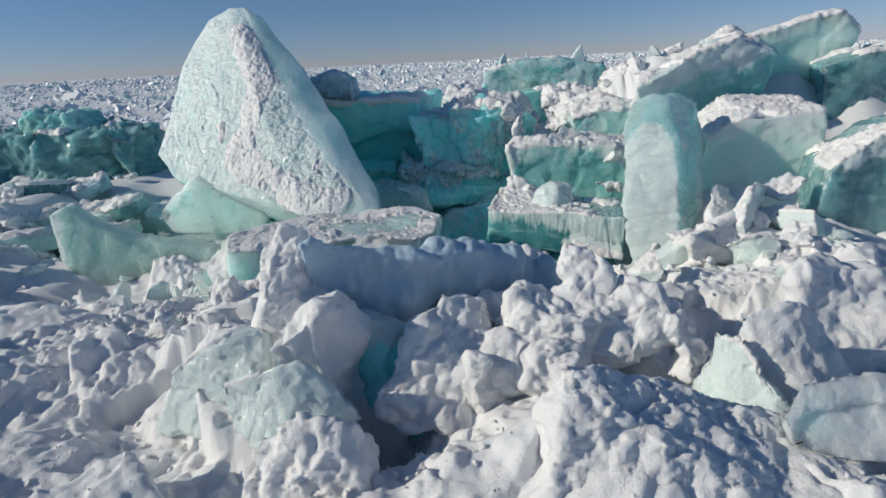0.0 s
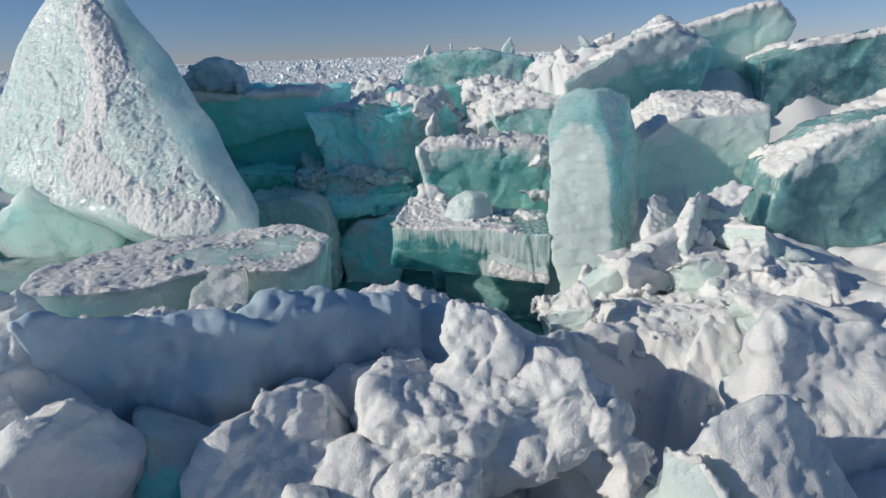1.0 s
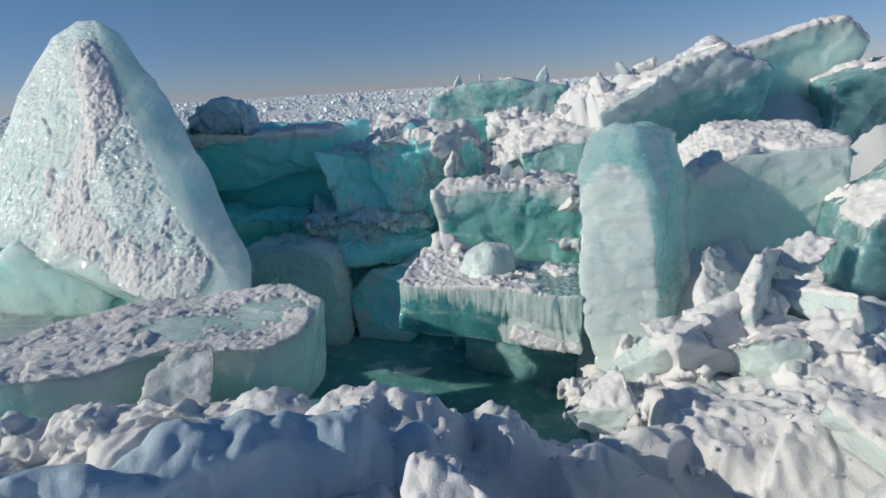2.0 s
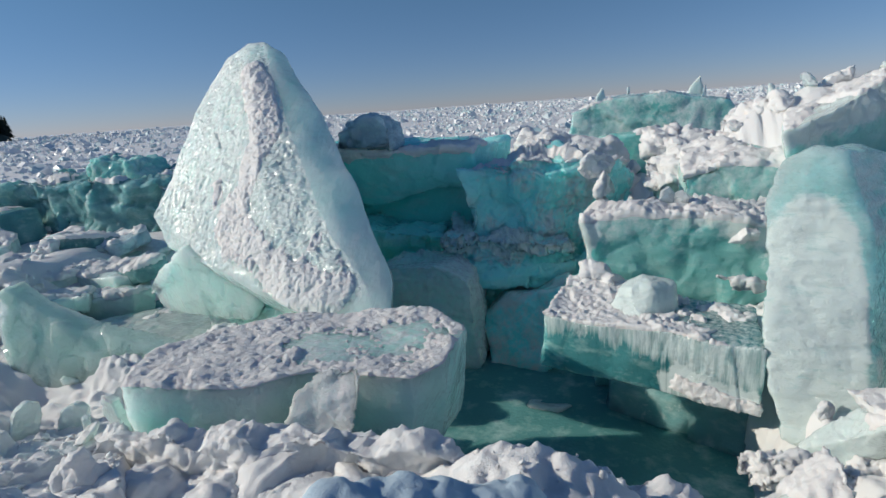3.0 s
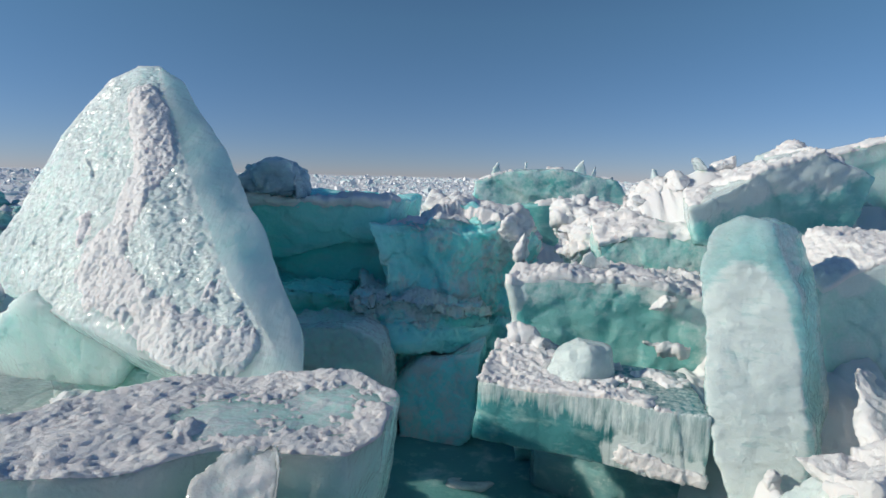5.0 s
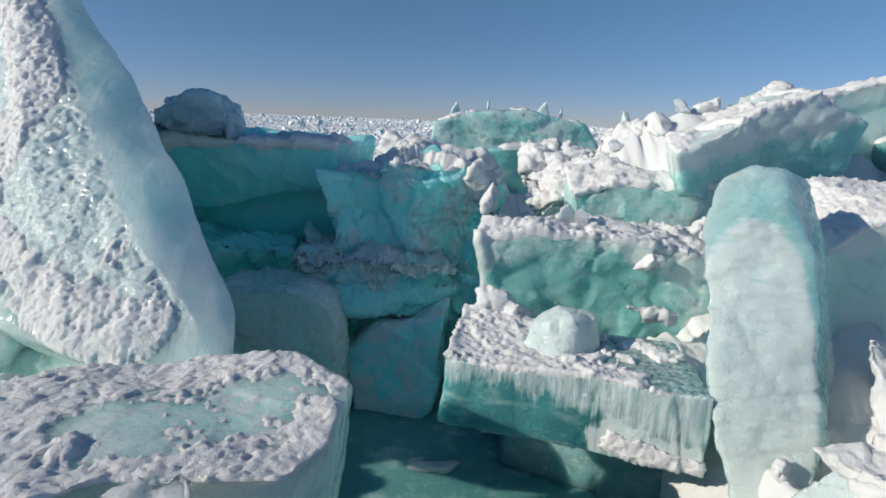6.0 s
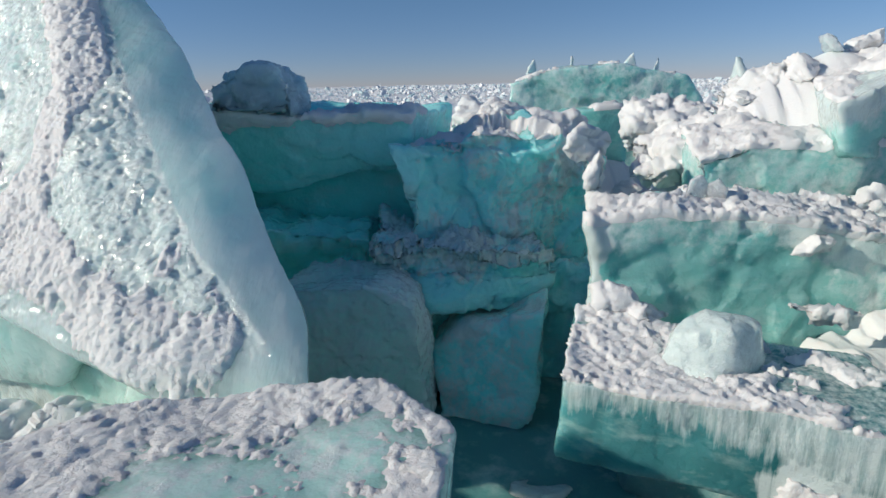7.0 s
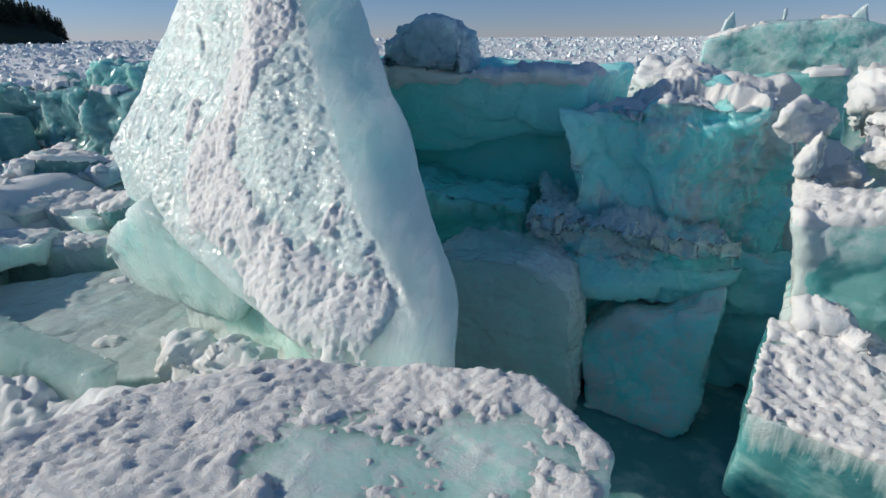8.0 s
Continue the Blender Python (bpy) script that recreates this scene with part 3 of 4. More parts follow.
# ---- blocks about the pool ----
ice_block("ice_block", "flat turquoise ice block with a frosted upper edge",
          [prism([(0.42, 5.50, 0.55), (1.54, 5.125, 0.52), (1.52, 5.105, 0.18), (0.39, 5.45, 0.20)], (0.10, 0.55, 0.05))],
          STRAND, 0.010, 3, 0.012, 3.0,
          lambda p, n: ramp(-n[:, 1], 0.4, 0.8) * (0.55 * ramp(p[:, 2] + 0.17 * ramp(p[:, 0], 0.6, 1.5) + 0.10 * fbm(p * (1, 1, 0.05), 22.0, 4, 0.7), 0.33, 0.52)) + 0.05 + 0.45 * ramp(n[:, 2], 0.5, 0.8) + 0.6 * ramp(near_line(p, [(1.12, 0.27), (1.52, 0.19)], 0.13) + 0.5 * fbm(p, 12.0, 4, 0.6), 0.1, 0.5),
          lambda p, n: ramp(n[:, 2], 0.45, 0.8) * ramp(fbm(p, 6.0, 5, 0.6) + 0.5 - 0.5 * ramp(p[:, 0], 1.05, 1.4), 0.05, 0.35) + ramp(-n[:, 1], 0.4, 0.8) * ramp(near_line(p, [(1.15, 0.25), (1.50, 0.18)], 0.10) + 0.6 * fbm(p, 14.0, 4, 0.6), 0.35, 0.6), 0.022, clods=0.012, warp=0.04, clod=0.5)
# dark ice colour here paints the shade of the gap
ice_block("ice_block", "ice shelf under the frosted block, coloured dark for the shaded gap",
          [prism([(0.80, 5.98, -0.14), (1.75, 5.50, -0.06), (1.75, 5.36, -0.6), (0.75, 5.88, -0.6)], (0.05, 0.6, 0.0))],
          DEEP, 0.03, 3, 0.03, 3.0, flecks(0.2))
ice_block("ice_chunk", "rounded lump of clear ice on the frosted block", [at(rubble_stone(3, (0.25, 0.19, 0.2), corners=40), 1.03, 5.66, 0.60, 25)],
          CLOUDY, 0.009, 12, 0.012, 5.0, flecks(0.72), None, 0.015, "ice chunk", clods=0.012, clod_freq=5.0)
snow_mass("snow_lump", "crumbly snow lump on the frosted block", [at(rubble_stone(4, (0.17, 0.14, 0.12)), 0.70, 6.0, 0.62), at(rubble_stone(6, (0.13, 0.1, 0.08)), 0.86, 5.95, 0.62)], 0.014, category="snow lump")
snow_mass("snow_lump", "crumbly snow lump behind the clear ice", [at(rubble_stone(7, (0.16, 0.12, 0.1)), 1.4, 5.85, 0.64), at(rubble_stone(8, (0.2, 0.12, 0.08)), 1.6, 5.95, 0.62)], 0.014, category="snow lump")
ice_block("ice_block", "teal ice block with snowy top and pale left end",
          [upright(6.25, [(0.60, 0.96), (0.95, 1.0), (1.40, 0.98), (1.75, 0.93), (2.15, 0.84), (2.1, -0.4), (0.68, -0.4), (0.64, 0.7)], (0.12, 0.55, 0.04))],
          TEAL, 0.018, 4, 0.03, 3.0,
          lambda p, n: np.clip(0.9 * ramp(-p[:, 0] + 0.1 * fbm(p, 8.0, 3), -0.76, -0.64) + 0.12 + 0.3 * fbm(p, 7.0, 5) + 0.35 * ramp(p[:, 2] + 0.15 * fbm(p, 4.0, 3), 0.7, 0.9) + 0.35 * ramp(p[:, 0] + 0.8 * p[:, 2] + 0.2 * fbm(p, 3.0, 3), 2.0, 2.5), 0, 1), top_snow(0.7), 0.045)
snow_mass("snow_lump", "bright crumb of snow stuck to the teal block", [at(rubble_stone(81, (0.13, 0.08, 0.09)), 1.66, 6.24, 0.84), at(rubble_stone(82, (0.08, 0.06, 0.06)), 1.52, 6.23, 0.88)], 0.012, category="snow lump")
snow_mass("snow_mound", "snow filling the gap behind the teal block", [at(rubble_stone(83, (0.5, 0.3, 0.35), corners=20), 2.1, 6.75, 0.72), at(rubble_stone(84, (0.35, 0.25, 0.25), corners=20), 2.45, 6.3, 0.62)], 0.02, clods=0.05)
ice_block("ice_block", "frosted ice block among the heaped snow",
          [upright(6.9, [(1.36, 1.18), (1.7, 1.26), (2.04, 1.22), (2.60, 1.26), (2.6, 0.3), (1.45, 0.3)], (0.1, 0.8, 0.15))],
          TEAL, 0.022, 4, 0.05, 2.6, flecks(0.48), top_snow(0.85), 0.04)
ice_block("ice_slab", "standing rounded slab of cloudy ice in shade",
          [upright(6.42, [(-1.1, 0.55), (-0.48, 0.58), (-0.32, 0.46), (-0.25, 0.2), (-0.22, -0.5), (-1.15, -0.5)], (0.05, 0.5, 0.0))],
          PALE, 0.014, 10, 0.03, 3.0, lambda p, n: np.clip(0.5 + 0.5 * fbm(p, 3.0, 6, 0.65), 0, 0.8), category="ice slab", warp=0.08, relief=lambda p, n: np.ones(len(p)), grain_depth=0.012)
ice_block("ice_block", "tilted wedge of cloudy ice rising from the pool",
          [prism([(-0.24, 6.78, 0.0), (-0.02, 6.78, 0.2), (0.47, 6.64, 0.39), (0.46, 6.5, -0.1), (0.25, 6.42, -0.45), (-0.1, 6.5, -0.45)], (0.0, 0.5, 0.0))],
          VEILED, 0.016, 14, 0.03, 3.0, lambda p, n: np.clip(0.36 + 0.4 * ramp(n[:, 2] - 0.4 * n[:, 0], 0.0, 0.8) + 0.8 * fbm(p, 4.0, 6, 0.65), 0, 0.85),
          clods=0.03, warp=0.09, relief=lambda p, n: ramp(fbm(p, 4.0, 6, 0.65), -0.2, 0.2), grain_depth=0.012)

for k, (x, z, s) in enumerate([(1.22, 1.06, 0.07), (1.31, 1.05, 0.06)]):
    ice_block("ice_shard", "thin clear ice shard standing on edge", [at(prism([(-s, 0, -s), (-0.6 * s, 0, s), (0.2 * s, 0, 1.4 * s), (s, 0, 0.5 * s), (0.8 * s, 0, -s)], (0, 0.02, 0)), x, 6.5, z, 15 - 30 * k)], CLEAR, 0.006, 1, 0.003, 6.0, category="ice shard", warp=0.0, clods=0.0, fine=0.0, group="standing shards")
ice_block("ice_chunk", "pale ice chunk awash in the pool", [at(rubble_stone(16, (0.2, 0.16, 0.12), corners=10), 0.38, 5.95, -0.38, 20)], CLOUDY, 0.02, 3, 0.02, 4.0, flecks(0.3), category="ice chunk")

# ---- the shaded wall of thick ice ----
ice_block("ice_slab", "thick turquoise ice slab overhanging a dark hollow",
          [prism([(-2.3, 7.25, 1.5), (-0.36, 7.3, 1.45), (-0.38, 7.45, 1.14), (-0.50, 7.5, 1.08), (-1.52, 7.55, 0.88), (-2.3, 7.5, 0.80)], (0.2, 0.9, 0.03))],
          MINT, 0.02, 4, 0.025, 2.2, lambda p, n: 0.08 + 0.2 * fbm(p, 3.0, 5), lambda p, n: ramp(p[:, 2] + 0.16 * fbm(p, 4.0, 5, 0.6), 1.38, 1.46) * (1 - ramp(p[:, 1] + 0.1 * fbm(p, 4.0, 3), 7.55, 7.7)), 0.03, "ice slab", clod=0.6)
# hidden behind the leaning slab; added to keep sun off the wall
ice_block("ice_block", "unseen ice block added behind the slab to block sun",
          [upright(6.95, [(-2.5, 2.05), (-2.15, 2.05), (-1.95, 1.5), (-1.8, 0.9), (-1.8, -0.5), (-2.5, -0.5)], (0.0, 0.8, 0.0))], TEAL, 0.035, 3, 0.03, 2.5, flecks(0.2))
ice_block("ice_block", "dark teal ice at the back of the hollow",
          [upright(7.75, [(-2.4, 1.0), (0.2, 1.2), (0.2, -0.6), (-2.4, -0.6)], (0, 0.6, 0))], MINT, 0.035, 3, 0.05, 2.5, flecks(0.05))
ice_block("ice_block", "broken pale teal ice below the overhang",
          [upright(7.2, [(-1.75, 0.78), (-1.45, 0.72), (-1.2, 0.66), (-0.7, 0.62), (-0.6, -0.5), (-1.8, -0.5)], (0, 0.6, 0.0))], MINT, 0.018, 4, 0.07, 3.0, flecks(0.28), clods=0.08, clod_freq=3.0, warp=0.12)
ice_block("ice_block", "big shaded block of deep teal ice with cloudy front",
          [prism([(-0.445, 7.05, 1.29), (0.05, 7.2, 1.30), (0.74, 7.40, 1.24), (0.88, 7.48, 0.97), (0.84, 7.6, 0.1), (-0.42, 7.15, 0.42), (-0.47, 7.10, 0.88)], (0.2, 0.7, 0.0))],
          VEILED, 0.016, 14, 0.08, 2.0, lambda p, n: np.clip(0.42 + 1.1 * fbm(p, 2.6, 6, 0.65) + 0.15 * p[:, 2] - 0.15, 0, 0.85), lambda p, n: ramp(n[:, 2], 0.3, 0.6) * ramp(fbm(p, 5.0, 4), -0.3, -0.1), 0.02, clod=0.5, clods=0.07, clod_freq=2.2, warp=0.16,
          relief=lambda p, n: ramp(fbm(p, 2.6, 6, 0.65), -0.15, 0.15), grain_depth=0.03)
ice_block("ice_block", "cloudy ice ledge with a dark seam",
          [prism([(-0.64, 6.78, 0.74), (0.1, 6.74, 0.66), (0.52, 6.88, 0.6), (0.5, 6.95, 0.52), (-0.6, 6.85, 0.5)], (0.0, 0.7, 0.0)),
           prism([(-0.58, 6.80, 0.50), (0.50, 6.90, 0.50), (0.48, 6.98, 0.27), (-0.25, 6.80, 0.27)], (0.0, 0.7, 0.0)),
           prism([(-0.5, 7.05, 0.4), (1.3, 7.05, 0.4), (1.3, 7.05, -0.6), (-0.5, 7.05, -0.6)], (0.0, 0.6, 0.0))],
          VEILED, 0.014, 4, 0.06, 3.0, lambda p, n: np.clip(0.2 + 0.6 * fbm(p, 4.0, 6, 0.65) + 0.5 * ramp(p[:, 2] + 0.1 * fbm(p, 4.0, 3), 0.45, 0.6), 0, 0.8),
          clods=0.05, clod_freq=3.5, warp=0.10, relief=lambda p, n: ramp(p[:, 2] + 0.2 * fbm(p, 4.0, 4), 0.35, 0.55), grain_depth=0.035)
ice_block("ice_block", "rough dark lump of snowy ice on the slab",
          [upright(7.2, [(-1.72, 1.50), (-1.66, 1.68), (-1.48, 1.75), (-1.40, 1.79), (-1.24, 1.78), (-1.15, 1.68), (-1.14, 1.48)], (0.0, 0.4, 0.0))],
          SMOKY, 0.016, 2, 0.03, 5.0, flecks(0.15), clods=0.05, clod_freq=6.0)
snow_mass("snow_lump", "bright knob of snow on the shaded block", [at(rubble_stone(21, (0.15, 0.13, 0.13)), 0.72, 6.95, 1.30), at(rubble_stone(22, (0.1, 0.1, 0.16)), 0.78, 6.88, 1.14), at(rubble_stone(23, (0.14, 0.14, 0.2)), 0.82, 6.86, 0.92)], 0.014, category="snow lump")

# ---- the standing pillar of ice ----
def pillar_frost(p, n):
    front = ramp(-n[:, 1] - 0.35 * n[:, 0], 0.30, 0.75)
    oval = np.hypot((p[:, 0] - (1.68 + 0.08 * p[:, 2])) / 0.26, (p[:, 2] - 0.66) / 0.70)
    side = 0.5 * ramp(n[:, 0], 0.3, 0.7) * ramp(fbm(p, 3.0, 4), -0.2, 0.3)
    return np.clip(front * (0.66 - 0.66 * ramp(oval + 0.12 * fbm(p, 5.0, 4), 0.8, 1.0)) + 0.16 * fbm(p * (0.3, 0.3, 1), 24.0, 3) + side + 0.10, 0, 1)


ice_block("ice_pillar", "upright pillar of turquoise ice with a white frosted face",
          [prism([(1.60, 4.98, 0.16), (1.52, 5.08, 0.38), (1.53, 5.25, 0.75), (1.58, 5.49, 1.20), (1.66, 5.55, 1.44), (1.80, 5.53, 1.50), (1.95, 5.50, 1.47), (2.00, 5.30, 1.10), (1.97, 5.03, 0.50), (1.88, 4.92, 0.24), (1.74, 4.90, 0.12)], (0.33, 0.34, -0.03), 0.96)],
          WET, 0.010, 30, 0.02, 3.0, pillar_frost, None, category="ice pillar", clods=0.0, warp=0.05, ribs=0.015)

# ---- the heap to the side ----
ice_block("ice_slab", "tilted snow-topped slab of teal ice on the heap",
          [prism([(2.0, 6.75, 1.50), (2.65, 6.9, 1.78), (3.08, 6.95, 1.94), (3.55, 7.0, 1.74), (3.4, 7.1, 1.12), (2.6, 7.0, 1.08), (2.1, 6.78, 1.2)], (0.25, 0.9, 0.1))],
          TEAL, 0.022, 3, 0.04, 2.6, lambda p, n: np.clip(0.12 + 0.4 * fbm(p, 4.0, 5) + 0.8 * ramp(p[:, 2] - 0.3 * (p[:, 0] - 2.0) + 0.1 * fbm(p, 5.0, 4), 1.20, 1.42), 0, 1), top_snow(0.5), 0.03, "ice slab", clods=0.03)
ice_block("ice_block", "pale glittering ice block crowning the heap",
          [upright(7.9, [(3.5, 1.93), (4.65, 2.19), (4.9, 1.95), (4.6, 1.4), (3.6, 1.3)], (0.3, 0.7, 0.0))], PALE, 0.025, 3, 0.04, 2.6, flecks(0.38), top_snow(0.8), 0.03)
# darker ice colour stands in for shade on this block
ice_block("ice_block", "blue ice block on the heap, shade put into its colour",
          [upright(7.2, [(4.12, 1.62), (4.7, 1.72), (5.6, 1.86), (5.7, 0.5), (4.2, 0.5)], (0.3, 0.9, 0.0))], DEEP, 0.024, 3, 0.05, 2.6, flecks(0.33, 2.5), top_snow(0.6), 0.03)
ice_block("ice_block", "milky ice block under a bright snow cover",
          [upright(5.7, [(2.36, 1.03), (2.66, 1.24), (3.34, 1.25), (3.38, 0.85), (3.3, 0.2), (2.35, 0.2)], (0.12, 0.75, 0.12))], CLOUDY, 0.016, 4, 0.03, 2.6, lambda p, n: np.clip(0.32 + 0.5 * fbm(p, 4.0, 5, 0.6) + 0.6 * ramp(p[:, 2] + 0.15 * fbm(p, 4.0, 4), 1.0, 1.2), 0, 1), top_snow(0.85), 0.035, clods=0.02)
# front painted with darker ice in place of shade; the brow is frost
ice_block("ice_block", "teal ice block with a frosted brow, darkened for shade",
          [upright(5.05, [(3.02, 0.9), (3.4, 1.15), (4.1, 1.36), (4.3, 0.2), (3.0, 0.2)], (0.2, 0.7, 0.0))], DEEP, 0.018, 3, 0.04, 2.6, lambda p, n: np.clip(0.1 + 0.5 * fbm(p, 3.0, 6, 0.65) + 0.4 * ramp(p[:, 2] - 0.4 * (p[:, 0] - 3.4) + 0.2 * fbm(p, 3.0, 5, 0.6), 0.92, 1.08), 0, 0.7), top_snow(0.42), 0.03)
ice_block("ice_slab", "long low slab of green ice far behind",
          [upright(10.0, [(0.4, 1.62), (0.9, 1.79), (1.6, 1.81), (2.35, 1.68), (2.55, 1.4), (2.4, 0.3), (0.4, 0.3)], (0.2, 1.2, 0.0))], TEAL, 0.03, 3, 0.04, 2.0, flecks(0.5, 5.0), top_snow(0.3), 0.03, "ice slab")
ice_block("ice_block", "teal ice block behind the wall",
          [upright(9.2, [(0.7, 1.35), (1.5, 1.38), (1.6, 0.2), (0.6, 0.2)], (0.1, 0.6, 0.0))], TEAL, 0.035, 3, 0.04, 2.0, flecks(0.15), top_snow(0.5), 0.04)
snow_mass("snow_mound", "rounded snow-covered boulder behind the wall", [at(rubble_stone(41, (0.85, 0.5, 0.4), corners=22), 0.35, 8.75, 1.2), at(rubble_stone(42, (0.6, 0.5, 0.5), corners=22), 0.0, 8.9, 0.9)], 0.03, rough=0.05)
snow_mass("snow_mound", "heap of crumbled snow and ice",
          [at(rubble_stone(51, (0.5, 0.4, 0.35), corners=20), 1.55, 7.9, 1.25), at(rubble_stone(52, (0.5, 0.5, 0.4), corners=20), 2.1, 7.7, 1.35), at(rubble_stone(53, (0.35, 0.3, 0.25), corners=20), 1.4, 7.5, 1.1), at(rubble_stone(54, (0.5, 0.5, 0.8)), 2.0, 7.9, 0.8)],
          0.02, rough=0.06, clods=0.09, clod_freq=5.0, billow=0.012)

for k, (x, y, z, s) in enumerate([(2.42, 12.8, 1.78, 0.22), (0.85, 12.0, 1.80, 0.14), (2.15, 10.4, 1.78, 0.10), (1.2, 10.6, 1.86, 0.07), (2.75, 9.6, 1.62, 0.18)]):
    ice_block("ice_shard", "pointed white ice shard on the far slab", [at(prism([(-s, 0, -2.5 * s), (-0.5 * s, 0, 0.3 * s), (0.3 * s, 0, 1.3 * s), (0.6 * s, 0, 0.2 * s), (s, 0, -2.5 * s)], (0, 0.5 * s, 0)), x, y, z, 25 * k)], CLOUDY, 0.03, 1, 0.01, 4.0, flecks(0.6), category="ice shard", warp=0.0, clods=0.02, group="far shards")

# ---- left of the slab ----
ice_block("ice_slab", "thin cloudy ice plate tipped on its edge",
          [prism([(-3.42, 5.0, 0.74), (-3.30, 5.0, 0.80), (-3.08, 5.02, 0.66), (-2.75, 5.05, 0.50), (-2.08, 5.1, 0.37), (-2.04, 4.95, 0.0), (-2.6, 4.75, -0.2), (-3.1, 4.8, 0.0), (-3.38, 4.95, 0.4)], (0.05, 0.13, 0.02))], MILKY, 0.012, 5, 0.012, 3.0, lambda p, n: np.clip(0.6 * ramp(-p[:, 0] + 0.08 * fbm(p, 6.0, 3), 3.22, 3.34) + 0.08 + 0.15 * fbm(p, 5.0, 5), 0, 1), category="ice slab", warp=0.02, clods=0.02)
for k, (x, y, z, wide, tall, tilt) in enumerate([(-2.02, 4.35, 0.20, 0.05, 0.13, 8), (-1.76, 4.32, 0.20, 0.07, 0.26, -10), (-2.22, 4.45, 0.18, 0.07, 0.14, 20), (-1.86, 4.45, 0.14, 0.08, 0.16, -4), (-2.42, 4.35, 0.22, 0.09, 0.15, 14)]):
    ice_block("ice_shard", "small upright ice shard crusted with snow", [at(prism([(-wide, 0, -0.15), (-0.9 * wide, 0, 0.7 * tall), (-0.2 * wide, 0, tall), (0.7 * wide, 0, 0.85 * tall), (wide, 0, 0.2 * tall), (0.9 * wide, 0, -0.15)], (0.01, 0.7 * wide, 0)), x, y, z, 30 * k - 40, 6, tilt)],
              CLOUDY, 0.010, 2, 0.012, 6.0, flecks(0.72), top_snow(0.5), 0.012, "ice shard", "shards in the rubble", warp=0.03, clods=0.015, clod_freq=6.0)
for k, (x, y, z, wide, deep, turn) in enumerate([(-4.5, 6.75, 0.12, 0.75, 0.30, 8), (-4.9, 7.3, 0.24, 0.8, 0.35, -14), (-3.6, 7.35, 0.20, 0.6, 0.30, 12), (-5.2, 6.2, 0.16, 0.7, 0.35, 4), (-5.8, 7.0, 0.3, 0.9, 0.5, 12), (-5.6, 8.2, 0.3, 0.9, 0.4, -6)]):
    plate = [(math.cos(a) * wide * (0.9 + 0.15 * math.sin(5 * a + k)), math.sin(a) * deep * (0.9 + 0.15 * math.cos(3 * a + k)), 0) for a in [i * math.tau / 9 for i in range(9)]]
    ice_block("ice_plate", "flat grey ice plate half covered in snow", [at(prism(plate, (0, 0, -0.13)), x, y, z, turn, 4 - k, 3 * k - 6), at(prism(plate, (0, 0, -0.7), 0.8), x, y, z - 0.1, turn)],
              CLOUDY, 0.025, 3, 0.02, 3.0, flecks(0.3), top_snow(0.6), 0.05, "ice plate", "plates in the gap", warp=0.03)
for k in range(16):
    q = random.Random(900 + k)
    x, y, wide, deep = q.uniform(-8.2, -4.4), q.uniform(5.3, 8.4), q.uniform(0.4, 0.9), q.uniform(0.25, 0.5)
    plate = [(math.cos(a) * wide * q.uniform(0.75, 1.1), math.sin(a) * deep * q.uniform(0.75, 1.1), 0) for a in [i * math.tau / 8 for i in range(8)]]
    ice_block("ice_plate", "tilted grey-green ice plate dusted with snow", [at(prism(plate, (0, 0, -q.uniform(0.15, 0.35))), x, y, q.uniform(0.25, 0.55), q.uniform(0, 180), q.uniform(-18, 18), q.uniform(-14, 14))],
              (CLOUDY, SMOKY, DEEP)[k % 3], 0.03, 2, 0.03, 3.0, flecks(0.3), top_snow(0.7), 0.04, "ice plate", "plates past the gap", warp=0.04)
ice_block("ice_chunk", "rounded log of pale ice on the plates", [at(rubble_stone(88, (0.32, 0.14, 0.1), corners=24), -3.05, 7.0, 0.42, 6)], PALE, 0.018, 4, 0.01, 3.0, flecks(0.3), category="ice chunk")
ice_block("ice_sheet", "flat wet grey ice sheet in the gap beside the slab",
          [prism([(-4.9, 5.5, 0.0), (-4.2, 6.3, -0.01), (-3.5, 6.95, -0.02), (-2.3, 6.9, -0.02), (-2.3, 5.6, 0.0), (-2.9, 5.35, 0.0), (-4.0, 5.3, 0.02)], (0, 0, -0.55))],
          GREY, 0.02, 3, 0.012, 2.0, lambda p, n: np.clip(0.15 + 0.45 * fbm(p, 6.0, 5, 0.6), 0, 0.6), lambda p, n: ramp(n[:, 2], 0.6, 0.9) * ramp(fbm(p, 5.0, 5, 0.6), 0.3, 0.5), 0.012, "ice sheet", warp=0.02, clods=0.015)
ice_block("ice_slab", "long ridge of green ice across the gap",
          [upright(9.0, [(-8.9, 1.0), (-8.4, 1.07), (-7.6, 1.05), (-7.2, 0.98), (-6.4, 1.02), (-5.3, 1.04), (-5.2, -0.2), (-9.2, -0.2)], (0.2, 1.4, 0.0))], DEEP, 0.03, 3, 0.10, 1.6, flecks(0.14), top_snow(0.35), 0.03, "ice slab", clods=0.14, clod_freq=1.5, warp=0.2)
ice_block("ice_block", "pale ice block on the far ridge", [upright(9.6, [(-7.7, 0.9), (-7.3, 1.42), (-6.5, 1.34), (-6.2, 0.9)], (0.1, 0.6, 0.0))], TEAL, 0.03, 2, 0.05, 2.0, flecks(0.35), top_snow(0.4), 0.02, clods=0.1, clod_freq=2.5)
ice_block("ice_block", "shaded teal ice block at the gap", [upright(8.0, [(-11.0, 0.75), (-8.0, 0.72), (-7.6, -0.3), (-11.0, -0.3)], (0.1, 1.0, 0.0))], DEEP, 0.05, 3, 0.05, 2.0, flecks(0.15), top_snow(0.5))

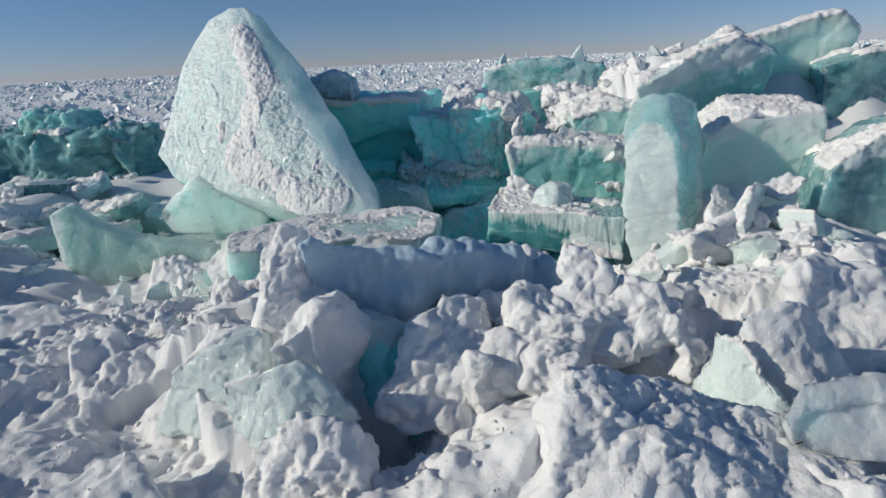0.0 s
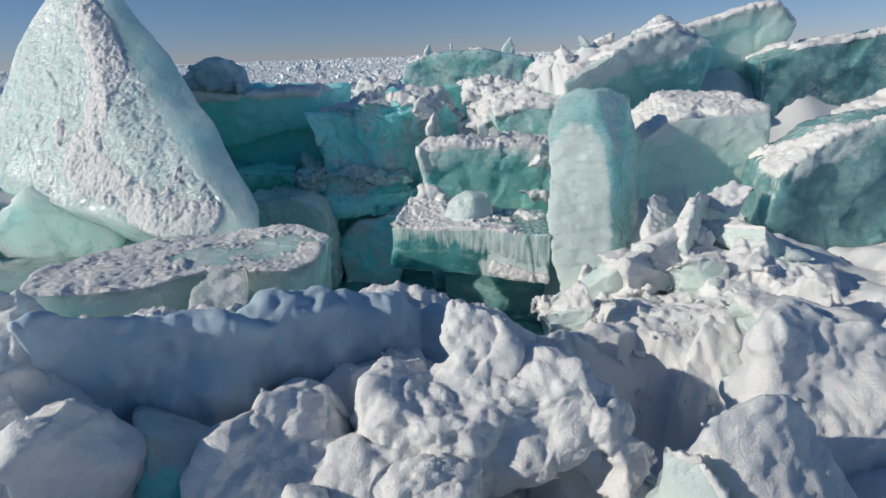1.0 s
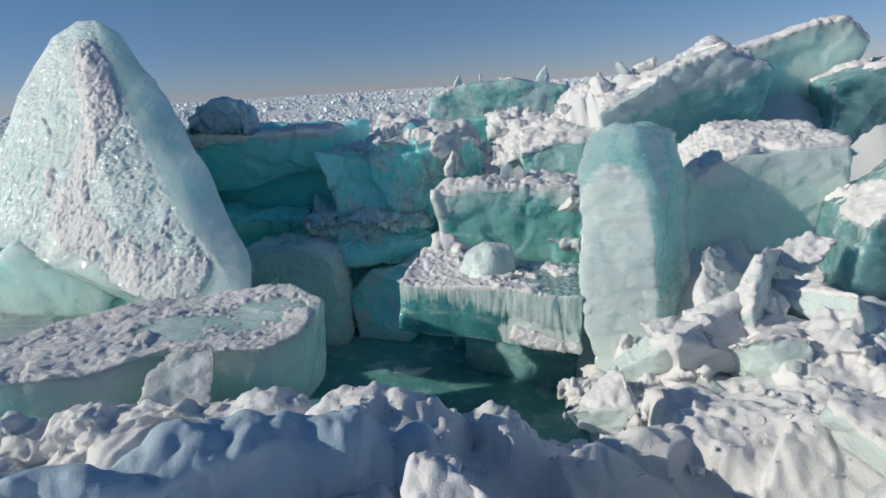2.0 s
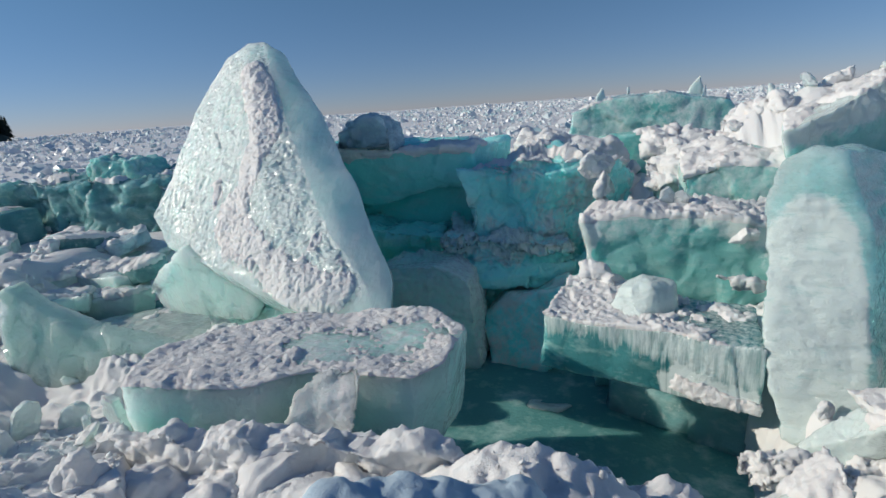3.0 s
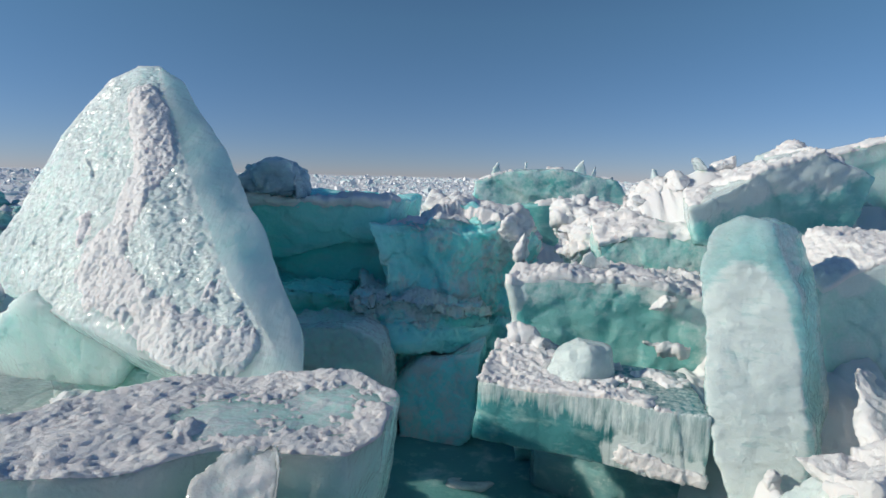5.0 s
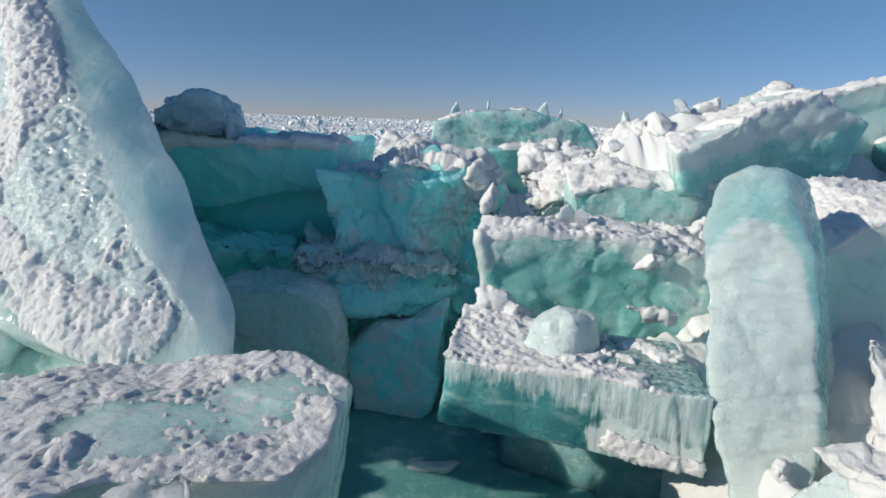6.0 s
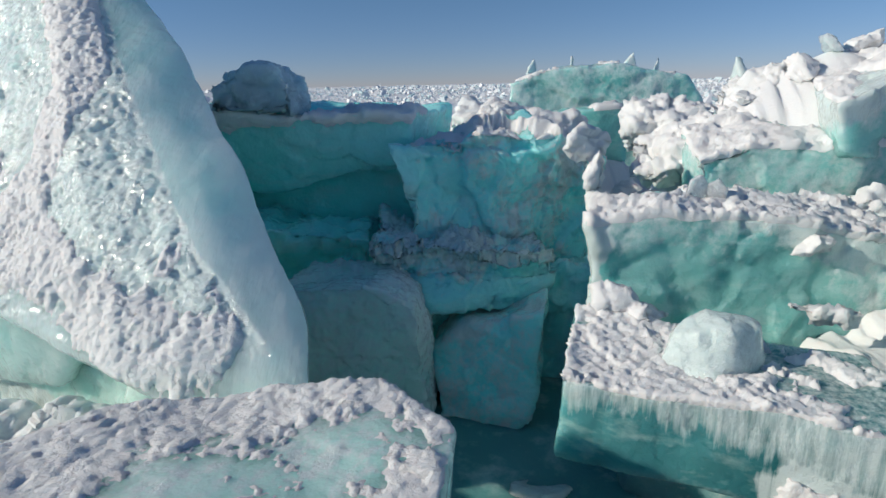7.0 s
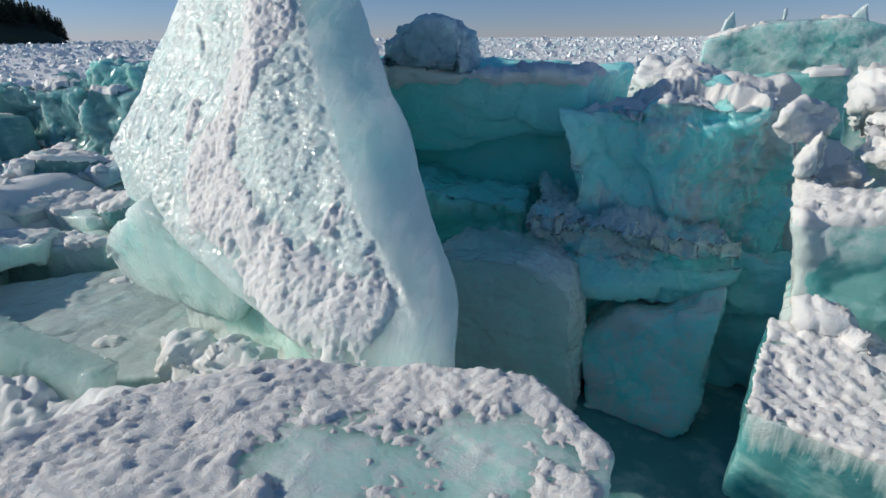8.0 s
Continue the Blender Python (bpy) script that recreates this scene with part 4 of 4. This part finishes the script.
for k in range(6):
    q = random.Random(700 + k)
    x, y = -6.4 + 0.42 * k + q.uniform(-0.3, 0.3), q.uniform(4.9, 5.6) + (1.2 if k % 3 == 0 else 0)
    snow_mass("snow_mound", "low lumpy snow mound beside the gap", [at(rubble_stone(710 + k, (0.55, 0.4, 0.3), corners=12), x, y, 0.12, 50 * k), at(rubble_stone(730 + k, (0.3, 0.3, 0.25), corners=10), x + 0.3, y + 0.15, 0.22, 80 * k)],
              0.022, 2, 0.05, 3.0, 0.09, 4.5, group="mounds beside the gap")

# ---- snow heaps in front ----
snow_mass("snow_mound", "upright snow-plastered block with one sunlit edge",
          [hull([(-0.66, 2.90, 1.14), (-0.54, 2.90, 1.21), (-0.44, 2.92, 1.18), (-0.72, 2.86, 0.3), (-0.62, 2.74, 0.95), (-0.64, 2.66, 0.3), (-0.46, 2.78, 0.95), (-0.42, 2.78, 0.3), (-0.58, 3.05, 1.05), (-0.45, 3.3, 0.7), (-0.2, 3.2, 0.7), (-0.2, 3.1, 0.3)]),
           hull([(-0.29, 2.70, 0.95), (-0.36, 2.62, 0.95), (-0.24, 2.72, 0.88), (-0.48, 2.66, 0.92), (-0.50, 2.50, 0.80), (-0.33, 2.50, 0.90), (-0.58, 2.56, 0.45), (-0.33, 2.56, 0.62), (-0.30, 2.60, 0.4), (-0.4, 2.9, 0.9), (-0.22, 2.9, 0.4)])],
          0.010, 22, 0.04, 4.5, 0.012, 5.0, 0.018, warp=0.08, billow=0.04)
# this wall's blue shade is painted by its own darker snow colour
snow_mass("snow_mound", "wall of packed snow with blue shade in its colour",
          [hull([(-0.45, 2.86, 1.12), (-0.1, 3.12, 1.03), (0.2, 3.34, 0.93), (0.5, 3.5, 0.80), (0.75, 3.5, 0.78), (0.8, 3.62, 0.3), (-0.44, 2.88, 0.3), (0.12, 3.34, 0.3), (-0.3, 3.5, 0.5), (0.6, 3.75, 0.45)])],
          0.012, 40, 0.05, 2.6, 0.0, 4.0, 0.008, mat=PACKED_SHADE, warp=0.12, billow=0.05)
snow_mass("snow_mound", "bright lumpy snow mound",
          [at(rubble_stone(61, (0.38, 0.30, 0.30), corners=24), 0.70, 2.95, 0.66), at(rubble_stone(62, (0.17, 0.16, 0.19), corners=18), 0.82, 3.08, 0.87), at(rubble_stone(63, (0.30, 0.24, 0.22), corners=22), 1.04, 2.92, 0.66),
           at(rubble_stone(68, (0.20, 0.16, 0.16), corners=16), 0.50, 2.78, 0.60), at(rubble_stone(74, (0.14, 0.12, 0.12), corners=16), 0.90, 2.60, 0.70), at(rubble_stone(75, (0.16, 0.14, 0.15), corners=16), 1.24, 2.80, 0.58), at(rubble_stone(76, (0.2, 0.15, 0.15), corners=16), 0.66, 2.66, 0.62)],
          0.010, 24, 0.04, 5.0, 0.014, 5.0, 0.020, warp=0.09, billow=0.05)
snow_mass("snow_lump", "small snow knob with rounded head", [at(rubble_stone(64, (0.11, 0.1, 0.24), corners=18), 0.32, 2.64, 0.48), at(rubble_stone(65, (0.085, 0.08, 0.085), corners=16), 0.315, 2.63, 0.66)], 0.009, 3, 0.02, 6.0, 0.012, 8.0, 0.012, category="snow lump", warp=0.03)
snow_mass("snow_mound", "raked snow crust sloping down from a pointed crest",
          [hull([(0.50, 2.25, 0.70), (0.57, 2.24, 0.92), (0.76, 2.30, 0.85), (1.02, 2.35, 0.76), (1.4, 2.35, 0.62), (1.8, 2.35, 0.5), (0.45, 1.85, 0.3), (1.7, 1.75, 0.3), (0.55, 2.5, 0.4), (1.4, 2.6, 0.4), (0.55, 2.05, 0.72)])],
          0.010, 6, 0.035, 4.0, 0.016, 8.0, 0.016, warp=0.06)
snow_mass("snow_mound", "shaded snow chunk beside the hollow",
          [hull([(-0.13, 2.56, 0.60), (-0.02, 2.66, 0.80), (0.12, 2.90, 0.90), (0.34, 2.95, 0.85), (0.36, 2.66, 0.60), (-0.10, 2.54, 0.42), (0.15, 2.5, 0.40), (0.4, 2.7, 0.3), (0.2, 3.15, 0.6), (-0.08, 2.8, 0.3), (0.5, 3.1, 0.6)])],
          0.010, 40, 0.03, 4.0, 0.006, 6.0, 0.010, warp=0.09, billow=0.06)
ice_block("ice_block", "turquoise ice showing in a hollow of the snow",
          [hull([(-0.32, 2.68, 0.2), (0.10, 2.72, 0.2), (0.10, 2.84, 0.70), (-0.24, 2.80, 0.80), (-0.3, 3.1, 0.8), (0.05, 3.1, 0.1), (-0.3, 2.8, 0.1), (0.05, 2.8, 0.1)])], MINT, 0.012, 16, 0.05, 3.0, lambda p, n: np.clip(0.15 + 0.5 * fbm(p, 4.0, 5, 0.6) + 0.7 * ramp(p[:, 2] + 0.1 * fbm(p, 6.0, 4), 0.58, 0.78), 0, 0.9), clods=0.015, clod_freq=5.0, warp=0.09)
snow_mass("snow_boulder", "angular snow boulder with a sunlit face",
          [hull([(1.33, 2.62, 0.85), (1.51, 2.66, 0.93), (1.66, 2.70, 0.88), (1.84, 2.64, 0.55), (1.62, 2.50, 0.55), (1.45, 2.54, 0.72), (1.62, 2.85, 0.62), (1.42, 2.82, 0.5), (1.85, 2.85, 0.35), (1.5, 2.6, 0.3)])],
          0.010, 25, 0.02, 4.0, 0.006, 5.0, 0.008, category="snow boulder", warp=0.05, billow=0.025)
ice_block("ice_boulder", "icy snow block under the boulder", [hull([(1.25, 2.62, 0.78), (1.32, 2.56, 0.80), (1.40, 2.42, 0.66), (1.55, 2.40, 0.55), (1.30, 2.38, 0.48), (1.6, 2.6, 0.3), (1.15, 2.66, 0.4)])], CLOUDY, 0.010, 6, 0.02, 5.0, flecks(0.78), top_snow(0.5), 0.015, "ice boulder", warp=0.06, clods=0.02, clod_freq=6.0)
ice_block("ice_plate", "rough translucent ice plate in the near snow", [hull([(1.29, 2.2, 0.72), (1.39, 2.26, 0.82), (1.6, 2.30, 0.82), (1.95, 2.36, 0.76), (2.1, 2.25, 0.6), (1.65, 2.14, 0.56), (1.34, 2.14, 0.60), (1.5, 2.5, 0.4), (2.0, 2.4, 0.35)])], CLEAR, 0.012, 3, 0.02, 4.0, flecks(0.4), None, category="ice plate", warp=0.03, clods=0.02)
ice_block("ice_boulder", "broad pale icy lump frosted with snow", [hull([(-1.14, 2.6, 0.3), (-1.03, 2.62, 0.64), (-0.8, 2.70, 0.77), (-0.60, 2.68, 0.80), (-0.58, 2.56, 0.54), (-0.85, 2.50, 0.34), (-0.6, 2.9, 0.4), (-1.1, 2.9, 0.3)])], CLOUDY, 0.010, 10, 0.03, 5.0, flecks(0.82), top_snow(0.7), 0.016, "ice boulder", "icy lumps", warp=0.08, clods=0.015, clod_freq=6.0)
ice_block("ice_boulder", "glassy pale ice lump below the block", [hull([(-0.72, 2.45, 0.66), (-0.36, 2.44, 0.80), (-0.26, 2.44, 0.71), (-0.16, 2.44, 0.56), (-0.5, 2.36, 0.46), (-0.72, 2.40, 0.40), (-0.3, 2.7, 0.5), (-0.65, 2.7, 0.4)])], CLOUDY, 0.010, 10, 0.03, 5.0, flecks(0.74), top_snow(0.6), 0.014, "ice boulder", "icy lumps", warp=0.08, clods=0.015, clod_freq=6.0)
snow_mass("snow_mound", "crusted dome of icy snow in the near slope", [hull([(-0.48, 2.2, 0.64), (-0.3, 2.22, 0.72), (-0.12, 2.2, 0.68), (-0.08, 2.1, 0.46), (-0.54, 2.1, 0.46), (-0.3, 2.02, 0.45), (-0.5, 2.5, 0.3), (-0.1, 2.5, 0.3)])], 0.010, 5, 0.03, 5.0, 0.02, 8.0, 0.015, mat=CRUST, warp=0.05)
for k, (x, y, z, s) in enumerate([(-1.22, 3.68, 0.50, 0.18), (-1.25, 3.30, 0.42, 0.18), (-1.5, 3.4, 0.42, 0.2)]):
    snow_mass("snow_lump", "bright snow lump beside the block", [at(rubble_stone(264 + k, (s, s * 0.7, s * 0.95), corners=12), x, y, z, 55 * k)], 0.011, 4, 0.025, 5.0, 0.02, 6.0, category="snow lump")
snow_mass("snow_boulder", "big rounded snow boulder",
          [hull([(1.78, 3.12, 0.86), (1.88, 3.10, 0.93), (2.21, 3.1, 0.80), (2.5, 3.2, 0.6), (2.4, 2.9, 0.2), (1.80, 2.98, 0.6), (1.88, 2.88, 0.4), (2.1, 3.4, 0.8), (1.88, 3.25, 0.1), (1.86, 2.95, 0.05), (2.4, 3.3, 0.05)])], 0.012, 40, 0.03, 3.5, 0.006, 5.0, 0.010, category="snow boulder", warp=0.08, billow=0.05)
CREST = [(-1.55, 0.40), (-1.25, 0.50), (-1.02, 0.60), (-0.84, 0.54), (-0.62, 0.63), (-0.50, 0.58), (-0.28, 0.68), (-0.10, 0.60), (0.08, 0.64), (0.22, 0.57), (0.42, 0.63), (0.62, 0.54), (0.84, 0.55), (1.10, 0.46), (1.40, 0.38)]
snow_mass("snow_mound", "crumbly snow bank along the pool",
          [upright(3.92, CREST + [(1.4, 0.1), (-1.55, 0.1)], (0.0, 0.13, -0.02)), upright(3.72, [(x, z - 0.13) for x, z in CREST] + [(1.4, 0.0), (-1.55, 0.0)], (0.0, 0.46, -0.04))],
          0.012, 6, 0.06, 5.0, 0.025, 6.0, 0.018, warp=0.10)
snow_mass("snow_lump", "bright snow chunk on the heap", [at(rubble_stone(72, (0.2, 0.16, 0.13)), 2.72, 5.05, 0.76, 20, 0, -20)], 0.014, category="snow lump")

for k, (x, y, z, s, flat) in enumerate([(2.06, 4.66, 0.42, 0.33, 0.8), (2.50, 4.92, 0.44, 0.32, 0.8), (2.86, 4.80, 0.40, 0.36, 0.8), (2.62, 4.02, 0.34, 0.24, 0.9), (2.32, 4.52, 0.30, 0.26, 0.8),
                                            (1.74, 4.62, 0.26, 0.24, 0.7), (2.28, 5.10, 0.50, 0.26, 0.8), (2.35, 3.75, 0.46, 0.22, 0.7), (1.45, 4.2, 0.34, 0.2, 0.6), (2.68, 4.45, 0.36, 0.22, 0.8)]):
    stone = [at(rubble_stone(200 + k, (1.35 * s, 1.1 * s, 1.3 * s * flat), corners=8), x, y, z + 0.08, 40 * k)]
    if k % 3:
        ice_block("ice_boulder", "milky broken ice boulder on the heap", stone, CLOUDY, 0.013, 2, 0.02, 4.0, flecks(0.66), top_snow(0.65), 0.018, "ice boulder", "boulders on the heap", warp=0.05, clods=0.022, clod_freq=4.0)
    else:
        snow_mass("snow_boulder", "broken snow boulder on the heap", stone, 0.013, 3, 0.03, 5.0, 0.03, 4.0, fine=0.012, billow=0.012, category="snow boulder", group="boulders on the heap")
snow_mass("snow_mound", "crumbly bright snow apron below the pillar", [at(rubble_stone(240 + k, (0.26, 0.18, 0.16), corners=12), 1.5 + 0.24 * k, 4.55 - 0.05 * (k % 2), 0.24, 35 * k) for k in range(5)], 0.012, 2, rough=0.03, clods=0.06, clod_freq=9.0, fine=0.02, billow=0.012)

# ---- broken chunks strewn about ----
CHUNKS = []
for k in range(8):
    mat = (SNOW, SNOW, CLOUDY, SNOW, PALE, SNOW, CLEAR, CRUST)[k]
    p, nor, quads, starts = carved([rubble_stone(100 + k, (1, 0.8, 0.6), corners=(8, 10, 7, 9)[k % 4])], 0.075, 1, 0.07, 1.6, 0.12, 1.6, 0.04)
    CHUNKS.append(skin_mesh("chunk", p, quads, starts, mat, np.clip(0.3 + 0.4 * fbm(p, 2.0, 4), 0, 1)))


def strew(seed, count, centre, spread, size, height, label, group):
    """Chunks about a place, resting at a height given by a function of x and y."""
    r = random.Random(seed)
    for _ in range(count):
        x, y = centre[0] + r.gauss(0, spread[0]), centre[1] + r.gauss(0, spread[1])
        s = size * r.uniform(0.5, 1.6)
        ob = tagged(new("ice_chunk", r.choice(CHUNKS)), label, "ice chunk", group)
        ob.matrix_basis = pose(x, y, height(x, y) + s * 0.25, r.uniform(-40, 40), r.uniform(-40, 40), r.uniform(0, 360)) @ Matrix.Diagonal((s, s, s, 1))


def on_ground(x, y):
    return float(ground_height(np.array([x]), np.array([y]))[0])


strew(1, 22, (2.5, 4.75), (0.5, 0.35), 0.10, on_ground, "broken snowy ice chunk on the heap", "chunks on the heap")
strew(2, 8, (1.7, 4.3), (0.3, 0.2), 0.06, on_ground, "broken snowy ice chunk beside the pool", "chunks beside the pool")
strew(3, 30, (-1.9, 3.9), (0.6, 0.35), 0.07, on_ground, "broken snowy ice chunk on the snow", "chunks on the snow")
strew(4, 40, (2.6, 7.9), (1.0, 0.5), 0.12, on_ground, "broken snowy ice chunk on the high heap", "chunks on the high heap")
strew(5, 22, (0.4, 9.0), (1.2, 0.4), 0.13, on_ground, "broken snowy ice chunk behind the wall", "chunks behind the wall")
strew(6, 10, (0.9, 3.4), (0.9, 0.3), 0.04, on_ground, "small snow clod on the ridge", "clods on the ridge")


strew(7, 18, (-3.9, 4.75), (0.6, 0.3), 0.13, on_ground, "broken snowy ice chunk by the gap", "chunks by the gap")
strew(8, 40, (-5.5, 7.6), (1.2, 0.8), 0.16, on_ground, "broken snowy ice chunk past the gap", "chunks past the gap")


def snow_crumbs():
    """Loose crumbs on the near snow, too many to count."""
    r = np.random.default_rng(21)
    shapes = [hull(r.normal(0, 1, (9, 3)) / 1.5) for _ in range(10)]
    x, y = r.uniform(-2.3, 2.8, 5200), r.uniform(1.9, 4.25, 5200)
    keep = fbm(np.stack([x, y, 0 * x], 1), 1.3, 3) + r.uniform(-0.5, 0.5, len(x)) > 0.05
    x, y = x[keep], y[keep]
    z, size = ground_height(x, y), r.lognormal(-4.85, 0.45, len(x))
    pts, loops, starts, total, base = [], [], [], 0, 0
    for k in range(len(x)):
        v, f = shapes[k % 10]
        m = np.array(Euler(r.uniform(0, 6.28, 3)).to_matrix()) * size[k]
        pts.append(np.array(v) @ m.T + (x[k], y[k], z[k] + 0.1 * size[k]))
        for poly in f:
            loops += [i + base for i in poly]
            starts.append(total)
            total += len(poly)
        base += len(v)
    mesh = skin_mesh("crumbs", np.concatenate(pts), np.array(loops, np.int32), np.array(starts, np.int32), SNOW)
    tagged(new("snow_crumbs", mesh), "loose white snow crumbs on the crust", "snow crumbs", kind="stuff")


snow_crumbs()


# ---- the broken ice field out to the horizon ----
def rubble_field():
    r = np.random.default_rng(8)
    box = np.array([(-1, -1, -1), (1, -1, -1), (1, 1, -1), (-1, 1, -1), (-1, -1, 1), (1, -1, 1), (1, 1, 1), (-1, 1, 1)], float)
    faces = np.array([(3, 2, 1, 0), (4, 5, 6, 7), (0, 1, 5, 4), (1, 2, 6, 5), (2, 3, 7, 6), (3, 0, 4, 7)])
    count = 26000
    turn = r.uniform(radians(-62), radians(48), count)
    reach = 10.5 * np.exp(r.uniform(0, 1, count) ** 0.8 * math.log(50))
    x, y = 0.4 + reach * np.sin(turn), 2 + reach * np.cos(turn)
    z = ground_height(x, y)
    size = r.lognormal(-2.75, 0.55, count) * (0.8 + 0.012 * reach)
    pts, polys = [], []
    for k in range(count):
        m = np.array(Euler(r.uniform(-0.9, 0.9, 3) * (1, 1, 3.5)).to_matrix())
        shape = box * r.uniform(0.55, 1.1, (8, 3)) * (size[k] * r.uniform(0.6, 1.5), size[k] * r.uniform(0.6, 1.2), size[k] * r.uniform(0.25, 0.7))
        pts.append(shape @ m.T + (x[k], y[k], z[k] + 0.2 * size[k]))
        polys.append(faces + 8 * k)
    p = np.concatenate(pts)
    q = np.concatenate(polys).astype(np.int32)
    mesh = skin_mesh("rubble", p, q.ravel(), (np.arange(len(q)) * 4).astype(np.int32), FIELD)
    mesh.polygons.foreach_set("use_smooth", np.zeros(len(q), bool))
    tagged(new("rubble_field", mesh), "endless field of broken snowy ice pieces", "ice rubble", kind="stuff")


FIELD, fn, fl = material("field_ice")
isle = fn.new("ShaderNodeNewGeometry")
fl.new(blend(fn, fl, stretch_range(fn, fl, isle.outputs["Random Per Island"], 0.55, 0.95), (0.84, 0.85, 0.86), (0.55, 0.72, 0.74)), fn["Principled BSDF"].inputs["Base Color"])
fn["Principled BSDF"].inputs["Roughness"].default_value = 0.45
rubble_field()

# ---- wooded headland ----
NEEDLES, nn, nl = material("needles")
nl.new(blend(nn, nl, clouds(nn, nl, place(nn, nl), 0.8), (0.012, 0.022, 0.014), (0.035, 0.05, 0.03)), nn["Principled BSDF"].inputs["Base Color"])
nn["Principled BSDF"].inputs["Roughness"].default_value = 0.8
BARK, bn, bl = material("bark")
bl.new(blend(bn, bl, clouds(bn, bl, place(bn, bl), 3.0), (0.04, 0.03, 0.025), (0.1, 0.08, 0.06)), bn["Principled BSDF"].inputs["Base Color"])


def part(name, bm, mat, parent, label=""):
    mesh = bpy.data.meshes.new(name)
    bm.to_mesh(mesh)
    bm.free()
    mesh.materials.append(mat)
    ob = new(name, mesh)
    ob.parent = parent
    if label:
        ob["label"] = label
    return ob


def conifer(seed, height):
    r = random.Random(seed)
    root = tagged(new("conifer_tree"), "dark evergreen conifer on the headland", "tree", "headland trees")
    bm = bmesh.new()
    bmesh.ops.create_cone(bm, cap_ends=True, segments=7, radius1=0.22, radius2=0.04, depth=height * 0.95, matrix=Matrix.Translation((0, 0, height * 0.475)))
    part("trunk", bm, BARK, root)
    bm = bmesh.new()
    z = height * 0.12
    while z < height:
        wide = (1 - z / height) ** 0.8 * height * 0.27 + 0.2
        for k in range(9):
            a = k * 0.698 + r.uniform(-0.3, 0.3)
            reach, drop = wide * r.uniform(0.6, 1.15), wide * r.uniform(0.1, 0.45)
            tip = Vector((math.cos(a) * reach, math.sin(a) * reach, z - drop))
            side = Vector((-math.sin(a), math.cos(a), 0)) * reach * 0.33
            mid = Vector((math.cos(a) * reach * 0.5, math.sin(a) * reach * 0.5, z - drop * 0.3))
            vs = [bm.verts.new(v) for v in ((0, 0, z + 0.35), mid + side, tip, mid - side, mid + Vector((0, 0, -0.35)))]
            for tri in ((0, 1, 2), (0, 2, 3), (1, 4, 2), (4, 3, 2), (0, 4, 1), (0, 3, 4)):
                bm.faces.new([vs[i] for i in tri])
        z += height * r.uniform(0.045, 0.07)
    part("crown", bm, NEEDLES, root)
    return root


LAND = Vector((-0.785, 0.619, 0)) * 330
SIDE = Vector((-0.619, -0.785, 0))
bm = bmesh.new()
bmesh.ops.create_grid(bm, x_segments=70, y_segments=24, size=1)
for v in bm.verts:
    a, b = (v.co.x + 1) * 90, v.co.y * 26
    h = 13.0 * (1 - math.exp(-max(a - 2, 0) / 8)) * max(0, 1 - v.co.y ** 2) ** 0.6
    h += noise.noise((a * 0.1, b * 0.1, 0)) * 1.2 * min(1, h)
    v.co = LAND + SIDE * a + Vector((0.785, -0.619, 0)) * -b + Vector((0, 0, h - 0.4))
land = bpy.data.meshes.new("headland")
bm.to_mesh(land)
bm.free()
land.materials.append(NEEDLES)
tagged(new("headland", land), "low wooded headland on the far shore", "headland", kind="structure")
firs = [conifer(k, 7.5 + 0.9 * k) for k in range(5)]
r = random.Random(4)
for k in range(280):
    a, b = 3 + 130 * r.random(), r.uniform(-18, 18)
    h = 13.0 * (1 - math.exp(-max(a - 2, 0) / 8)) * 0.85
    spot = LAND + SIDE * a + Vector((0.785, -0.619, 0)) * -b
    m = pose(spot.x, spot.y, h - 0.8, 0, 0, r.uniform(0, 360))
    if k < 5:
        firs[k].matrix_basis = m
    else:
        copy_thing(firs[k % 5], m)
